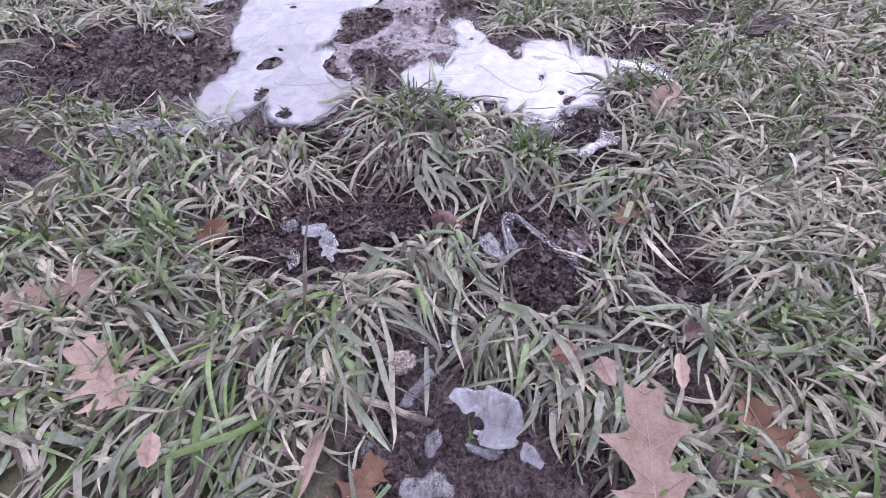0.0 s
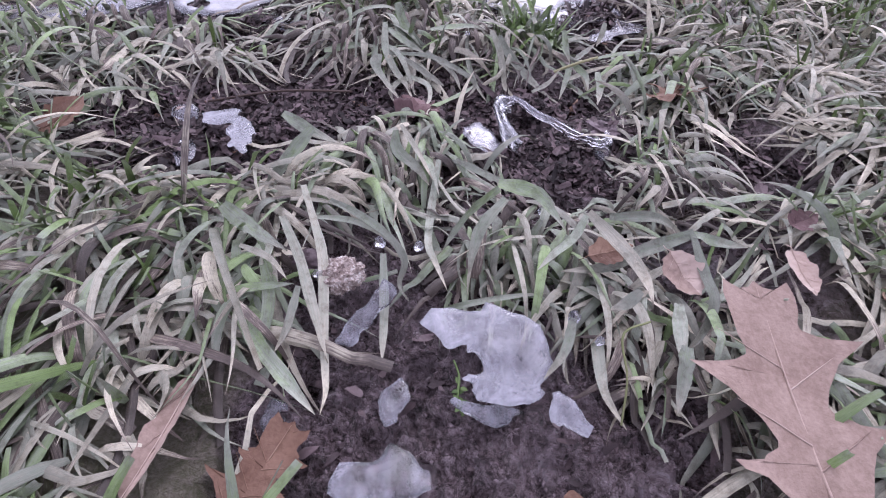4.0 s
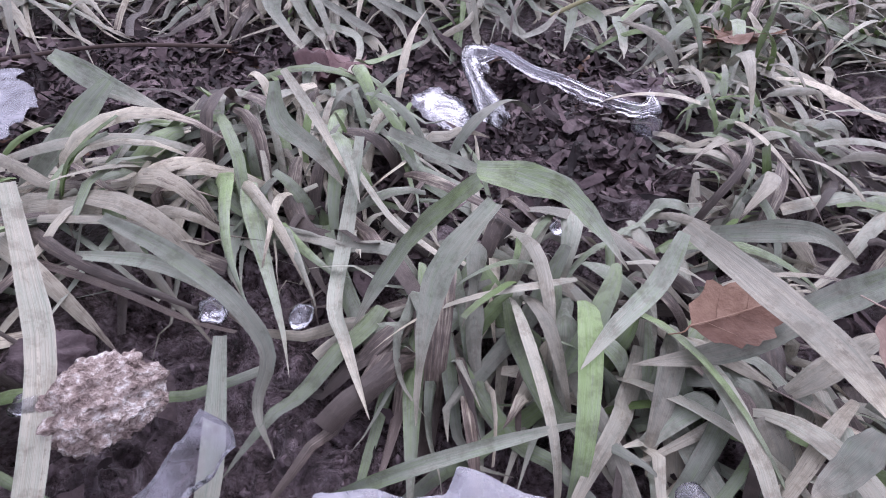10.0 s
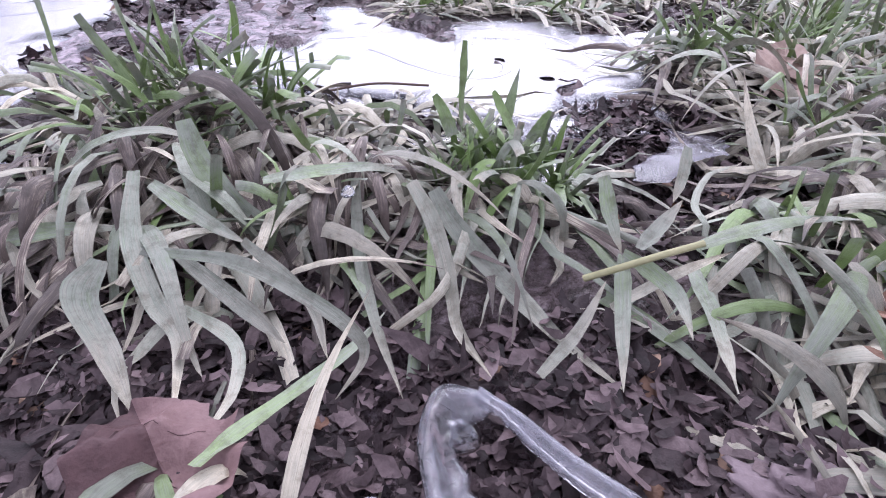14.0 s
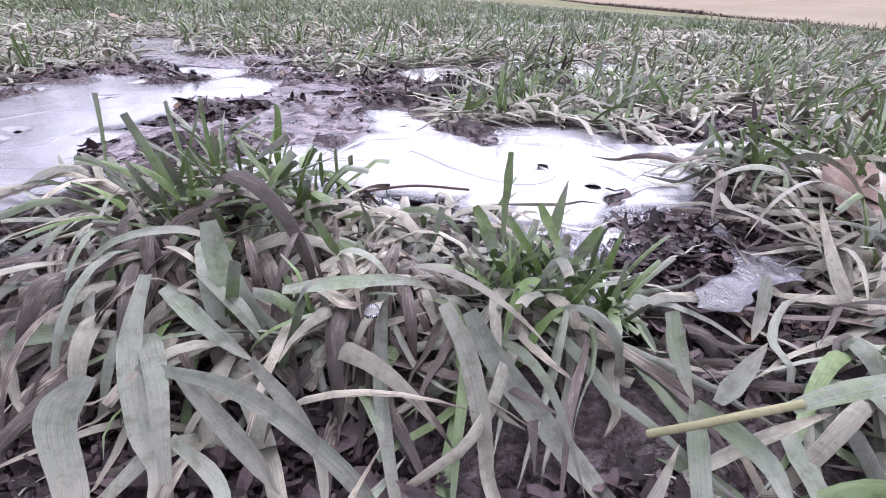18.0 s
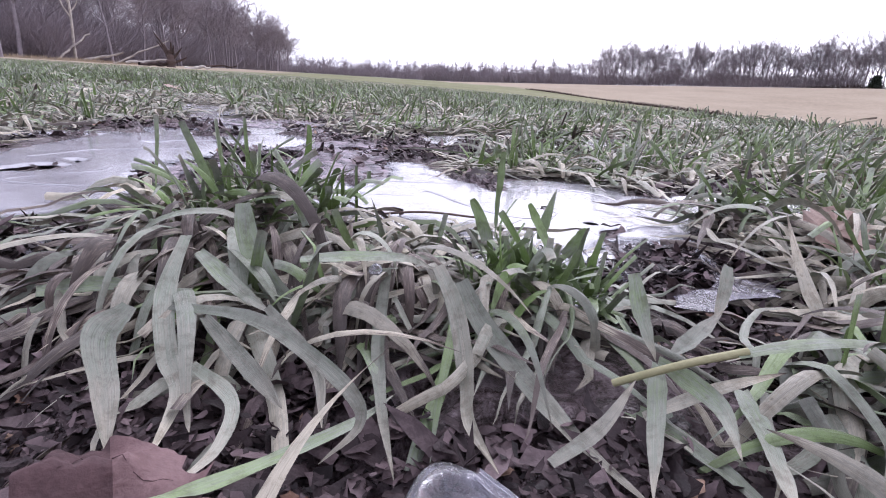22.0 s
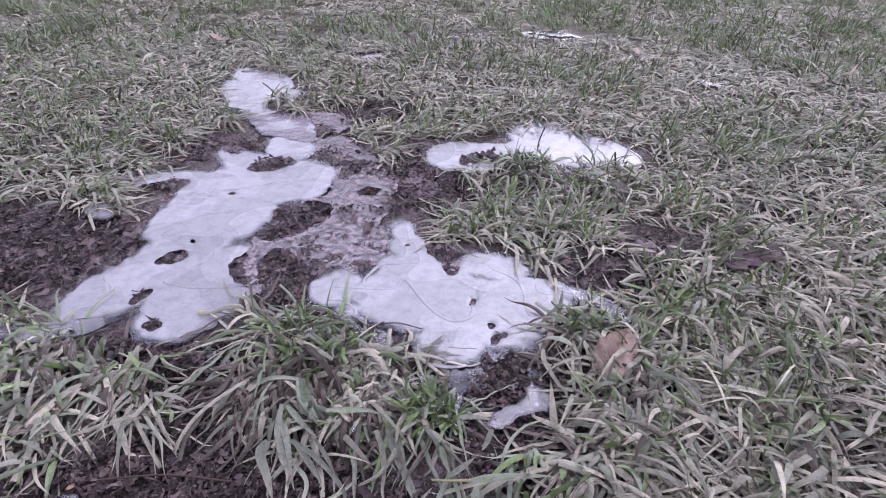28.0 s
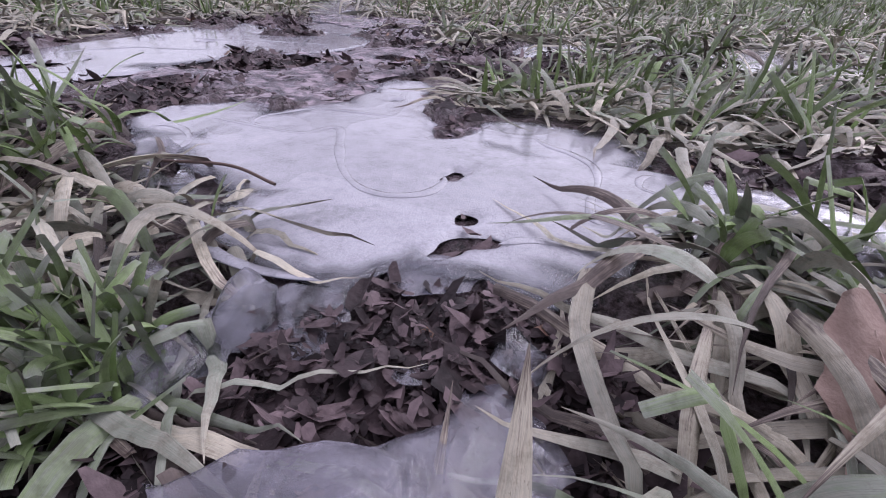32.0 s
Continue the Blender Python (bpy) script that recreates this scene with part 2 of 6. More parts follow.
def sheet_ice_material(name, milky, white=(0.42, 0.41, 0.47), patchy=1.0, shine=1.0, size=28.0):
    """Thin clear ice: seen through, cloudy in patches, with a wet gloss."""
    m, n, l, p = mat(name)
    n.remove(p)
    big, fine = tex(n, l, size, 6.0, 0.68), tex(n, l, 240.0, 4.0, 0.6)
    big.node.inputs["Distortion"].default_value = 0.8
    bmp = n.new("ShaderNodeBump")
    bmp.inputs["Strength"].default_value, bmp.inputs["Distance"].default_value = 0.6 * shine, 0.004
    l.new(math_node(n, l, "MULTIPLY_ADD", fine, 0.12, big), bmp.inputs["Height"])
    clear = n.new("ShaderNodeBsdfTransparent")
    clear.inputs[0].default_value = (0.90, 0.90, 0.93, 1)
    milk = n.new("ShaderNodeBsdfDiffuse")
    l.new(ramp(n, l, fine, [(0.3, tuple(0.8 * w for w in white)), (0.7, tuple(1.2 * w for w in white))]), milk.inputs[0])
    k = math_node(n, l, "MULTIPLY_ADD", math_node(n, l, "SUBTRACT", big, 0.5), 2.6 * patchy, milky)
    k = math_node(n, l, "MULTIPLY_ADD", attr(n, "rim"), 0.12, k)
    k.node.use_clamp = True
    body = n.new("ShaderNodeMixShader")
    l.new(k, body.inputs[0])
    l.new(clear.outputs[0], body.inputs[1])
    l.new(milk.outputs[0], body.inputs[2])
    gloss = n.new("ShaderNodeBsdfGlossy")
    gloss.inputs["Roughness"].default_value = 0.07 if shine > 0.7 else 0.3
    l.new(bmp.outputs[0], gloss.inputs["Normal"])
    fres = n.new("ShaderNodeFresnel")
    fres.inputs[0].default_value = 1.38
    l.new(bmp.outputs[0], fres.inputs["Normal"])
    out = n.new("ShaderNodeMixShader")
    l.new(math_node(n, l, "MULTIPLY_ADD", fres.outputs[0], 1.05 * shine, 0.02), out.inputs[0])
    l.new(body.outputs[0], out.inputs[1])
    l.new(gloss.outputs[0], out.inputs[2])
    l.new(out.outputs[0], n["Material Output"].inputs[0])
    return m


def dry_leaf_material(name, lo, mid, hi):
    m, n, l, p = mat(name)
    info = n.new("ShaderNodeObjectInfo").outputs["Random"]
    island = n.new("ShaderNodeNewGeometry").outputs["Random Per Island"]
    blotch, fine = tex(n, l, 30.0, 5.0, 0.7), tex(n, l, 350.0, 4.0)
    f = math_node(n, l, "MULTIPLY_ADD", fine, 0.3, math_node(n, l, "MULTIPLY", blotch, 0.7))
    f = math_node(n, l, "ADD", f, math_node(n, l, "MULTIPLY_ADD", math_node(n, l, "FRACT", math_node(n, l, "ADD", info, island)), 0.5, -0.25))
    l.new(ramp(n, l, f, [(0.22, lo), (0.5, mid), (0.8, hi)]), p.inputs["Base Color"])
    p.inputs["Roughness"].default_value = 0.6
    p.inputs["Specular IOR Level"].default_value = 0.3
    bump(n, l, p, math_node(n, l, "ADD", fine, blotch), 0.5, 0.0015)
    return m


def bark_material(name, dark, light, scale=3.0):
    m, n, l, p = mat(name)
    info = n.new("ShaderNodeObjectInfo").outputs["Random"]
    f = math_node(n, l, "ADD", tex(n, l, scale, 5.0, 0.7), math_node(n, l, "MULTIPLY_ADD", info, 0.3, -0.15))
    l.new(ramp(n, l, f, [(0.3, dark), (0.7, light)]), p.inputs["Base Color"])
    p.inputs["Roughness"].default_value = 0.9
    return m


def frosted_material():
    """Crumbly earth under a crust of hoar frost."""
    m, n, l, p = mat("frosted_earth")
    lumps, crystal, fine = tex(n, l, 130.0, 5.0, 0.7), tex(n, l, 420.0, 3.0, 0.7), tex(n, l, 900.0, 2.0)
    f = math_node(n, l, "MULTIPLY_ADD", crystal, 0.55, math_node(n, l, "MULTIPLY", lumps, 0.45))
    l.new(ramp(n, l, f, [(0.36, (0.07, 0.045, 0.04)), (0.46, (0.26, 0.195, 0.175)), (0.54, (0.44, 0.37, 0.34)), (0.62, (0.78, 0.74, 0.73))]), p.inputs["Base Color"])
    p.inputs["Roughness"].default_value = 0.55
    bump(n, l, p, math_node(n, l, "ADD", f, math_node(n, l, "MULTIPLY", fine, 0.2)), 1.0, 0.005)
    return m


MAT_BLADE = blade_material()
MAT_SOIL = ground_material()
MAT_ICE = ice_material("milky_puddle_ice", 0.04)
MAT_THIN = sheet_ice_material("thin_grey_ice", 0.34, (0.33, 0.275, 0.305), 2.4, 0.25, 70.0)
MAT_SHARD = sheet_ice_material("clear_ice_shard", 0.16)
MAT_FLAKE = sheet_ice_material("thin_clear_ice_plate", 0.10, patchy=0.5, shine=0.75)
MAT_CLOUDY = sheet_ice_material("cloudy_ice_shard", 0.30, (0.46, 0.455, 0.51), patchy=0.6, shine=0.75)
MAT_RING = sheet_ice_material("clear_ice_ring", 0.10, patchy=0.5, shine=1.0)
MAT_GREYICE = sheet_ice_material("grey_ice_plate", 0.34, (0.26, 0.245, 0.295), 0.8)
MAT_OAK = dry_leaf_material("dry_oak_leaf", (0.20, 0.135, 0.110), (0.365, 0.270, 0.230), (0.47, 0.37, 0.325))
MAT_PINK = dry_leaf_material("pinkish_damp_leaf", (0.035, 0.018, 0.020), (0.095, 0.052, 0.055), (0.20, 0.125, 0.125))
MAT_ROT = dry_leaf_material("rotting_leaf", (0.010, 0.006, 0.007), (0.052, 0.035, 0.038), (0.185, 0.135, 0.142))
MAT_RUST = dry_leaf_material("rusty_wet_leaf", (0.10, 0.048, 0.032), (0.20, 0.115, 0.080), (0.34, 0.23, 0.17))
MAT_BARK = bark_material("grey_bark", (0.150, 0.130, 0.145), (0.320, 0.280, 0.305))
MAT_PALE = bark_material("pale_sycamore_bark", (0.25, 0.22, 0.20), (0.62, 0.57, 0.52), 1.0)
MAT_TWIG = bark_material("twig_bark", (0.180, 0.150, 0.165), (0.345, 0.295, 0.315))
MAT_ROTWOOD = bark_material("rotten_wood", (0.035, 0.022, 0.020), (0.11, 0.075, 0.065), 2.0)
MAT_CLOD = frosted_material()
MAT_MUDLUMP = dry_leaf_material("dark_mud", (0.020, 0.013, 0.014), (0.090, 0.065, 0.072), (0.20, 0.155, 0.170))
MAT_SPRIG = dry_leaf_material("fresh_weed", (0.05, 0.085, 0.025), (0.09, 0.14, 0.045), (0.14, 0.19, 0.075))
MAT_STEM = dry_leaf_material("grass_stem", (0.15, 0.17, 0.075), (0.25, 0.25, 0.13), (0.36, 0.33, 0.20))
MAT_DRYGRASS = bark_material("dry_tall_grass", (0.26, 0.20, 0.14), (0.44, 0.36, 0.26), 0.5)
MAT_EVERGREEN = bark_material("evergreen_needles", (0.012, 0.022, 0.012), (0.04, 0.06, 0.035), 2.0)

# ---- shape functions of the plan ----


def lattice(ix, iy, seed):
    h = (ix * 374761393 + iy * 668265263 + seed * 974634777) & 0xFFFFFFFF
    h = ((h ^ (h >> 13)) * 1274126177) & 0xFFFFFFFF
    return ((h ^ (h >> 16)) & 0xFFFF) / 32767.5 - 1.0


def vnoise(x, y, size, seed=0):
    x, y = np.asarray(x, float) / size, np.asarray(y, float) / size
    ix, iy = np.floor(x).astype(np.int64), np.floor(y).astype(np.int64)
    fx, fy = x - ix, y - iy
    fx, fy = fx * fx * (3 - 2 * fx), fy * fy * (3 - 2 * fy)
    a, b = lattice(ix, iy, seed), lattice(ix + 1, iy, seed)
    c, d = lattice(ix, iy + 1, seed), lattice(ix + 1, iy + 1, seed)
    return (a * (1 - fx) + b * fx) * (1 - fy) + (c * (1 - fx) + d * fx) * fy


def fbm(x, y, size, seed=0, octaves=3):
    return sum(vnoise(x, y, size / 2**k, seed + 7 * k) / 2**k for k in range(octaves)) / 1.75


def step(a, b, v):
    k = np.clip((v - a) / (b - a), 0, 1)
    return k * k * (3 - 2 * k)


def blobs(x, y, ells, wobble=0.010, seed=3, square=False):
    """About the distance inside a union of ellipses (x, y, half width, half height, degrees) with a ragged edge."""
    wx = x + wobble * (vnoise(x, y, 0.06, seed) + 0.5 * vnoise(x, y, 0.023, seed + 1) + 0.4 * vnoise(x, y, 0.009, seed + 8))
    wy = y + wobble * (vnoise(x, y, 0.06, seed + 2) + 0.5 * vnoise(x, y, 0.023, seed + 3) + 0.4 * vnoise(x, y, 0.009, seed + 9))
    best = np.full(np.shape(x), -9.0)
    for cx, cy, rx, ry, deg in ells:
        c, s = math.cos(radians(deg)), math.sin(radians(deg))
        u, v = ((wx - cx) * c + (wy - cy) * s) / rx, (-(wx - cx) * s + (wy - cy) * c) / ry
        far_out = np.maximum(np.abs(u) + 0.35 * np.abs(v), np.abs(v) + 0.2 * u) if square else np.sqrt(u * u + v * v)
        best = np.maximum(best, (1 - far_out) * min(rx, ry))
    return best


ICE_LEFT = [(-0.330, 1.420, 0.090, 0.055, -35), (-0.279, 1.307, 0.118, 0.063, -81), (-0.369, 0.743, 0.083, 0.050, 65), (-0.317, 0.849, 0.072, 0.183, -17), (-0.507, 1.548, 0.136, 0.047, -45), (-0.359, 1.420, 0.113, 0.068, -33),
    (-0.463, 1.086, 0.112, 0.049, 18), (-0.232, 1.125, 0.114, 0.102, 57), (-0.524, 1.673, 0.143, 0.103, -57), (-0.320, 1.026, 0.116, 0.185, 5), (-0.314, 1.171, 0.145, 0.056, -34),
    (-0.424, 1.628, 0.038, 0.061, -52), (-0.547, 1.736, 0.112, 0.105, -75), (-0.231, 0.775, 0.119, 0.081, 86), (-0.592, 1.801, 0.043, 0.093, 45)]
HOLES_LEFT = [(-0.287, 1.194, 0.056, 0.028, 31), (-0.484, 1.030, 0.086, 0.034, 50), (-0.321, 0.841, 0.026, 0.020, 32), (-0.318, 0.752, 0.020, 0.012, 76), (-0.159, 0.837, 0.051, 0.063, 79),
    (-0.264, 0.695, 0.015, 0.007, -76), (-0.323, 1.062, 0.009, 0.005, 53), (-0.315, 0.885, 0.004, 0.010, 52)]
ICE_RIGHT = [(0.070, 0.919, 0.039, 0.055, 70), (-0.035, 0.809, 0.037, 0.053, 7), (-0.001, 0.766, 0.038, 0.022, 13), (0.190, 0.890, 0.042, 0.085, -80), (0.188, 0.892, 0.084, 0.038, 15),
    (0.210, 0.785, 0.076, 0.085, -76), (0.249, 0.814, 0.091, 0.062, 12), (0.149, 0.733, 0.065, 0.057, -64), (0.047, 0.963, 0.054, 0.028, -64), (0.090, 0.829, 0.110, 0.096, 59),
    (0.215, 0.729, 0.063, 0.025, -16)]
HOLES_RIGHT = [(0.138, 0.895, 0.034, 0.019, -88), (0.205, 0.757, 0.008, 0.006, -48), (0.177, 0.805, 0.010, 0.004, 46), (0.217, 0.731, 0.021, 0.007, 39), (0.054, 0.936, 0.004, 0.004, -71),
    (0.108, 0.942, 0.051, 0.021, -68)]
ICE_BACK = [(0.326, 1.445, 0.105, 0.105, 39), (0.349, 1.358, 0.136, 0.065, -19), (0.411, 1.397, 0.117, 0.090, -59), (0.489, 1.366, 0.058, 0.076, 35), (0.221, 1.331, 0.057, 0.153, 83),
    (0.130, 1.293, 0.096, 0.081, -33)]
HOLES_BACK = [(0.166, 1.291, 0.056, 0.023, 23)]
THIN = [(-0.064, 1.098, 0.122, 0.069, -89), (-0.358, 1.431, 0.092, 0.050, -16), (-0.290, 1.371, 0.093, 0.048, -10), (-0.151, 0.907, 0.060, 0.141, 8), (-0.040, 0.925, 0.079, 0.060, -79),
    (-0.102, 1.216, 0.056, 0.075, 18), (-0.133, 0.977, 0.133, 0.067, 59), (-0.267, 1.430, 0.097, 0.079, -6), (-0.161, 1.277, 0.099, 0.046, -63)]
HOLES_THIN = [(-0.166, 0.978, 0.076, 0.052, 52), (-0.127, 0.827, 0.070, 0.038, -54), (-0.233, 1.386, 0.050, 0.025, -42), (-0.054, 1.110, 0.027, 0.014, 13)]
PONDS = [(-.28, 2.06, .10, .05), (-.06, 2.47, .09, .05), (.08, 2.52, .06, .03), (.42, 2.57, .14, .07), (.93, 2.12, .06, .03), (1.43, 2.55, .07, .04)]
MUD = [(-.60, .84, .24, .13, 0), (-.70, .57, .10, .06, 0), (-.17, .445, .17, .080, 0), (-.12, .55, .06, .10, 0), (.12, .43, .105, .075, 0), (.31, .40, .035, .12, 10),
       (-.01, .16, .090, .11, 0), (.24, .26, .035, .06, 0), (.24, .61, .090, .080, 0), (.37, .90, .08, .06, 0), (.48, .97, .09, .06, 0), (-.25, .63, .12, .05, 0), (-.14, 1.53, .13, .10, 0),
       (.07, .25, .13, .22, 0), (-.03, .50, .12, .07, 0), (.06, 1.18, .09, .14, 0), (-.43, 1.25, .14, .07, 15), (-.1, .85, .16, .13, 0)]
MOUNDS = [(0.05, 1.1, 0.05, 0.0081), (0.02, 1.17, 0.05, 0.0072), (-0.01, 1.26, 0.045, 0.0063), (-0.17, 1, 0.05, 0.0054), (-0.1, 0.8, 0.05, 0.0054), (-0.38, 1.27, 0.06, 0.0081), (0.42, 0.92, 0.06, 0.014), (0.5, 0.98, 0.06, 0.016), (-0.14, 0.91, 0.04, 0.0045), (-0.43, 1.2, 0.05, 0.0063), (0.14, 1.22, 0.04, 0.0054), (-0.13, 1.5, 0.06, 0.0054), (-0.56, 1.03, 0.06, 0.0054), (-0.62, 0.9, 0.08, 0.0045), (0.19, 0.43, 0.04, 0.014), (-0.02, 0.285, 0.03, 0.012)]
ALL_ICE = ICE_LEFT + ICE_RIGHT + ICE_BACK + [(*p, 0) for p in PONDS]


def bare(x, y):
    """1 where mud or ice keeps the grass away."""
    d = np.maximum(blobs(x, y, MUD, 0.02, 11), np.maximum(blobs(x, y, ALL_ICE), blobs(x, y, THIN, 0.012, 5)))
    return step(-0.015, 0.012, d)


def hills(x, y):
    """The far lie of the land: a shallow valley on one side, a rising field behind it."""
    r, az = np.hypot(x, y), np.degrees(np.arctan2(x, np.maximum(y, 0.001)))
    low = np.interp(az, [-60, -35, -20, -5, 8, 17, 39, 70], [-0.1, 0.0, 0.15, 0.45, 1.0, 1.8, 3.1, 3.4])
    high = np.interp(az, [-60, -20, 0, 17, 39, 70], [0.8, 0.3, 0.2, 2.3, 5.2, 6.5])
    return -low * np.clip((r - 2.6) / 72.4, 0, 1) + (low + high) * step(78, 205, r)


def ground(x, y):
    x, y = np.asarray(x, float), np.asarray(y, float)
    r = np.hypot(x, y)
    flat = r > 3.0
    if flat.all():
        return -0.010 + hills(x, y)
    near = 1 - step(2.0, 3.0, r)
    b = bare(x, y)
    z = -0.010 + near * ((0.008 + 0.006 * b) * fbm(x, y, 0.07, 1) + (0.003 + 0.006 * b) * fbm(x, y, 0.022, 2) + 0.0035 * b * vnoise(x, y, 0.007, 6))
    z = z - 0.012 * b * near * step(0.66, 0.58, y) + b * near * step(0.40, 0.32, y) * (0.0085 * fbm(x + 0.3 * y, y, 0.022, 17) - 0.0085 * np.abs(vnoise(x, 0.8 * y, 0.010, 18)) + 0.0034 * vnoise(x, y, 0.0045, 19))
    for cx, cy, w, h in MOUNDS:
        z = z + h * np.exp(-((x - cx) ** 2 + (1.6 * (y - cy)) ** 2) / (w * w)) * (1 + 0.5 * vnoise(x, y, 0.02, 14))
    ice = np.maximum(np.minimum(blobs(x, y, ICE_LEFT), -blobs(x, y, HOLES_LEFT, 0.008)), np.minimum(blobs(x, y, ICE_RIGHT), -blobs(x, y, HOLES_RIGHT, 0.008)))
    ice = np.maximum(ice, np.minimum(blobs(x, y, ICE_BACK), -blobs(x, y, HOLES_BACK, 0.008)))
    shore = step(0.66, 0.72, y) * near
    z = z + shore * 0.009 * step(-0.06, -0.008, ice)
    z = np.where(ice > -0.002, np.minimum(z, -0.0014 - 0.28 * np.clip(ice + 0.002, 0, 0.02)), z)
    return z + hills(x, y)


def thing(name, label, category, group="", kind=""):
    return tagged(new(name), label, category, group, kind)


def quads_mesh(name, verts, quads, material, uv=None, fields=None, smooth=True):
    """A mesh from arrays of corners (n, 3) and faces (m, 4 or 3), with an optional uv per corner and named values per corner."""
    me = bpy.data.meshes.new(name)
    verts, quads = np.asarray(verts, np.float32), np.asarray(quads, np.int32)
    sides = quads.shape[1]
    me.vertices.add(len(verts))
    me.vertices.foreach_set("co", verts.ravel())
    me.loops.add(quads.size)
    me.loops.foreach_set("vertex_index", quads.ravel())
    me.polygons.add(len(quads))
    me.polygons.foreach_set("loop_start", np.arange(0, quads.size, sides, dtype=np.int32))
    me.polygons.foreach_set("loop_total", np.full(len(quads), sides, np.int32))
    if smooth:
        me.polygons.foreach_set("use_smooth", np.ones(len(quads), bool))
    if uv is not None:
        layer = me.uv_layers.new(name="UVMap")
        layer.data.foreach_set("uv", np.asarray(uv, np.float32)[quads.ravel()].ravel())
    for key, values in (fields or {}).items():
        a = me.attributes.new(key, "FLOAT", "POINT")
        a.data.foreach_set("value", np.asarray(values, np.float32))
    me.materials.append(material)
    me.update(calc_edges=True)
    return me


def part(name, me, parent, label=""):
    ob = new(name, me)
    ob.parent = parent
    return tagged(ob, label)


def place(ob, m):
    ob.matrix_basis = m
    return ob


# ---- the ground, one sheet to the horizon ----


def axis(lo, hi, cell, reach, growth):
    inner = np.arange(lo, hi + cell / 2, cell)
    out, d, s = [], 0.0, cell
    while d < reach:
        s *= growth
        d += s
        out.append(d)
    return np.concatenate([lo - np.array(out[::-1]), inner, hi + np.array(out)])


def denser(line, a, b):
    """The same line with every gap between a and b halved."""
    mid = (line[1:] + line[:-1]) / 2
    return np.sort(np.concatenate([line, mid[(mid > a) & (mid < b)]]))


gx, gy = denser(denser(axis(-0.72, 0.62, 0.006, 900, 1.08), -.14, .24), -.11, .16), denser(denser(axis(0.08, 1.4, 0.006, 900, 1.08), .09, .66), .10, .30)
GX, GY = np.meshgrid(gx, gy)
gi = np.arange(GX.size).reshape(GX.shape)
gq = np.stack([gi[:-1, :-1], gi[:-1, 1:], gi[1:, 1:], gi[1:, :-1]], -1).reshape(-1, 4)
gr, gaz = np.hypot(GX, GY), np.degrees(np.arctan2(GX, np.maximum(GY, 0.001)))
turf = (1 - bare(GX, GY)) * np.maximum(0.05 + 0.15 * step(0.8, 2.2, gr) + 0.50 * step(1.6, 3.2, gr) + 0.25 * step(3, 9, gr), 0.8 * step(0.5, 1.0, np.abs(GX - 0.1) - 1.1 * (GY + 0.25) + 1.0) * (GY < 60))
edge = np.interp(gaz, [-90, -45, -25, -18, -12, 0, 17, 39, 90], [27, 29, 38, 100, 400, 150, 95, 78, 70])
stubble = step(edge - 2, edge + 2, gr + 3 * vnoise(GX, GY, 9.0, 4))
soil = quads_mesh("ground", np.stack([GX, GY, ground(GX, GY)], -1).reshape(-1, 3), gq, MAT_SOIL, fields={"turf": turf.ravel(), "stubble": stubble.ravel()})
tagged(new("ground", soil), "dark frozen muddy soil of a winter grain field", "ground", kind="structure")

# ---- ice ----


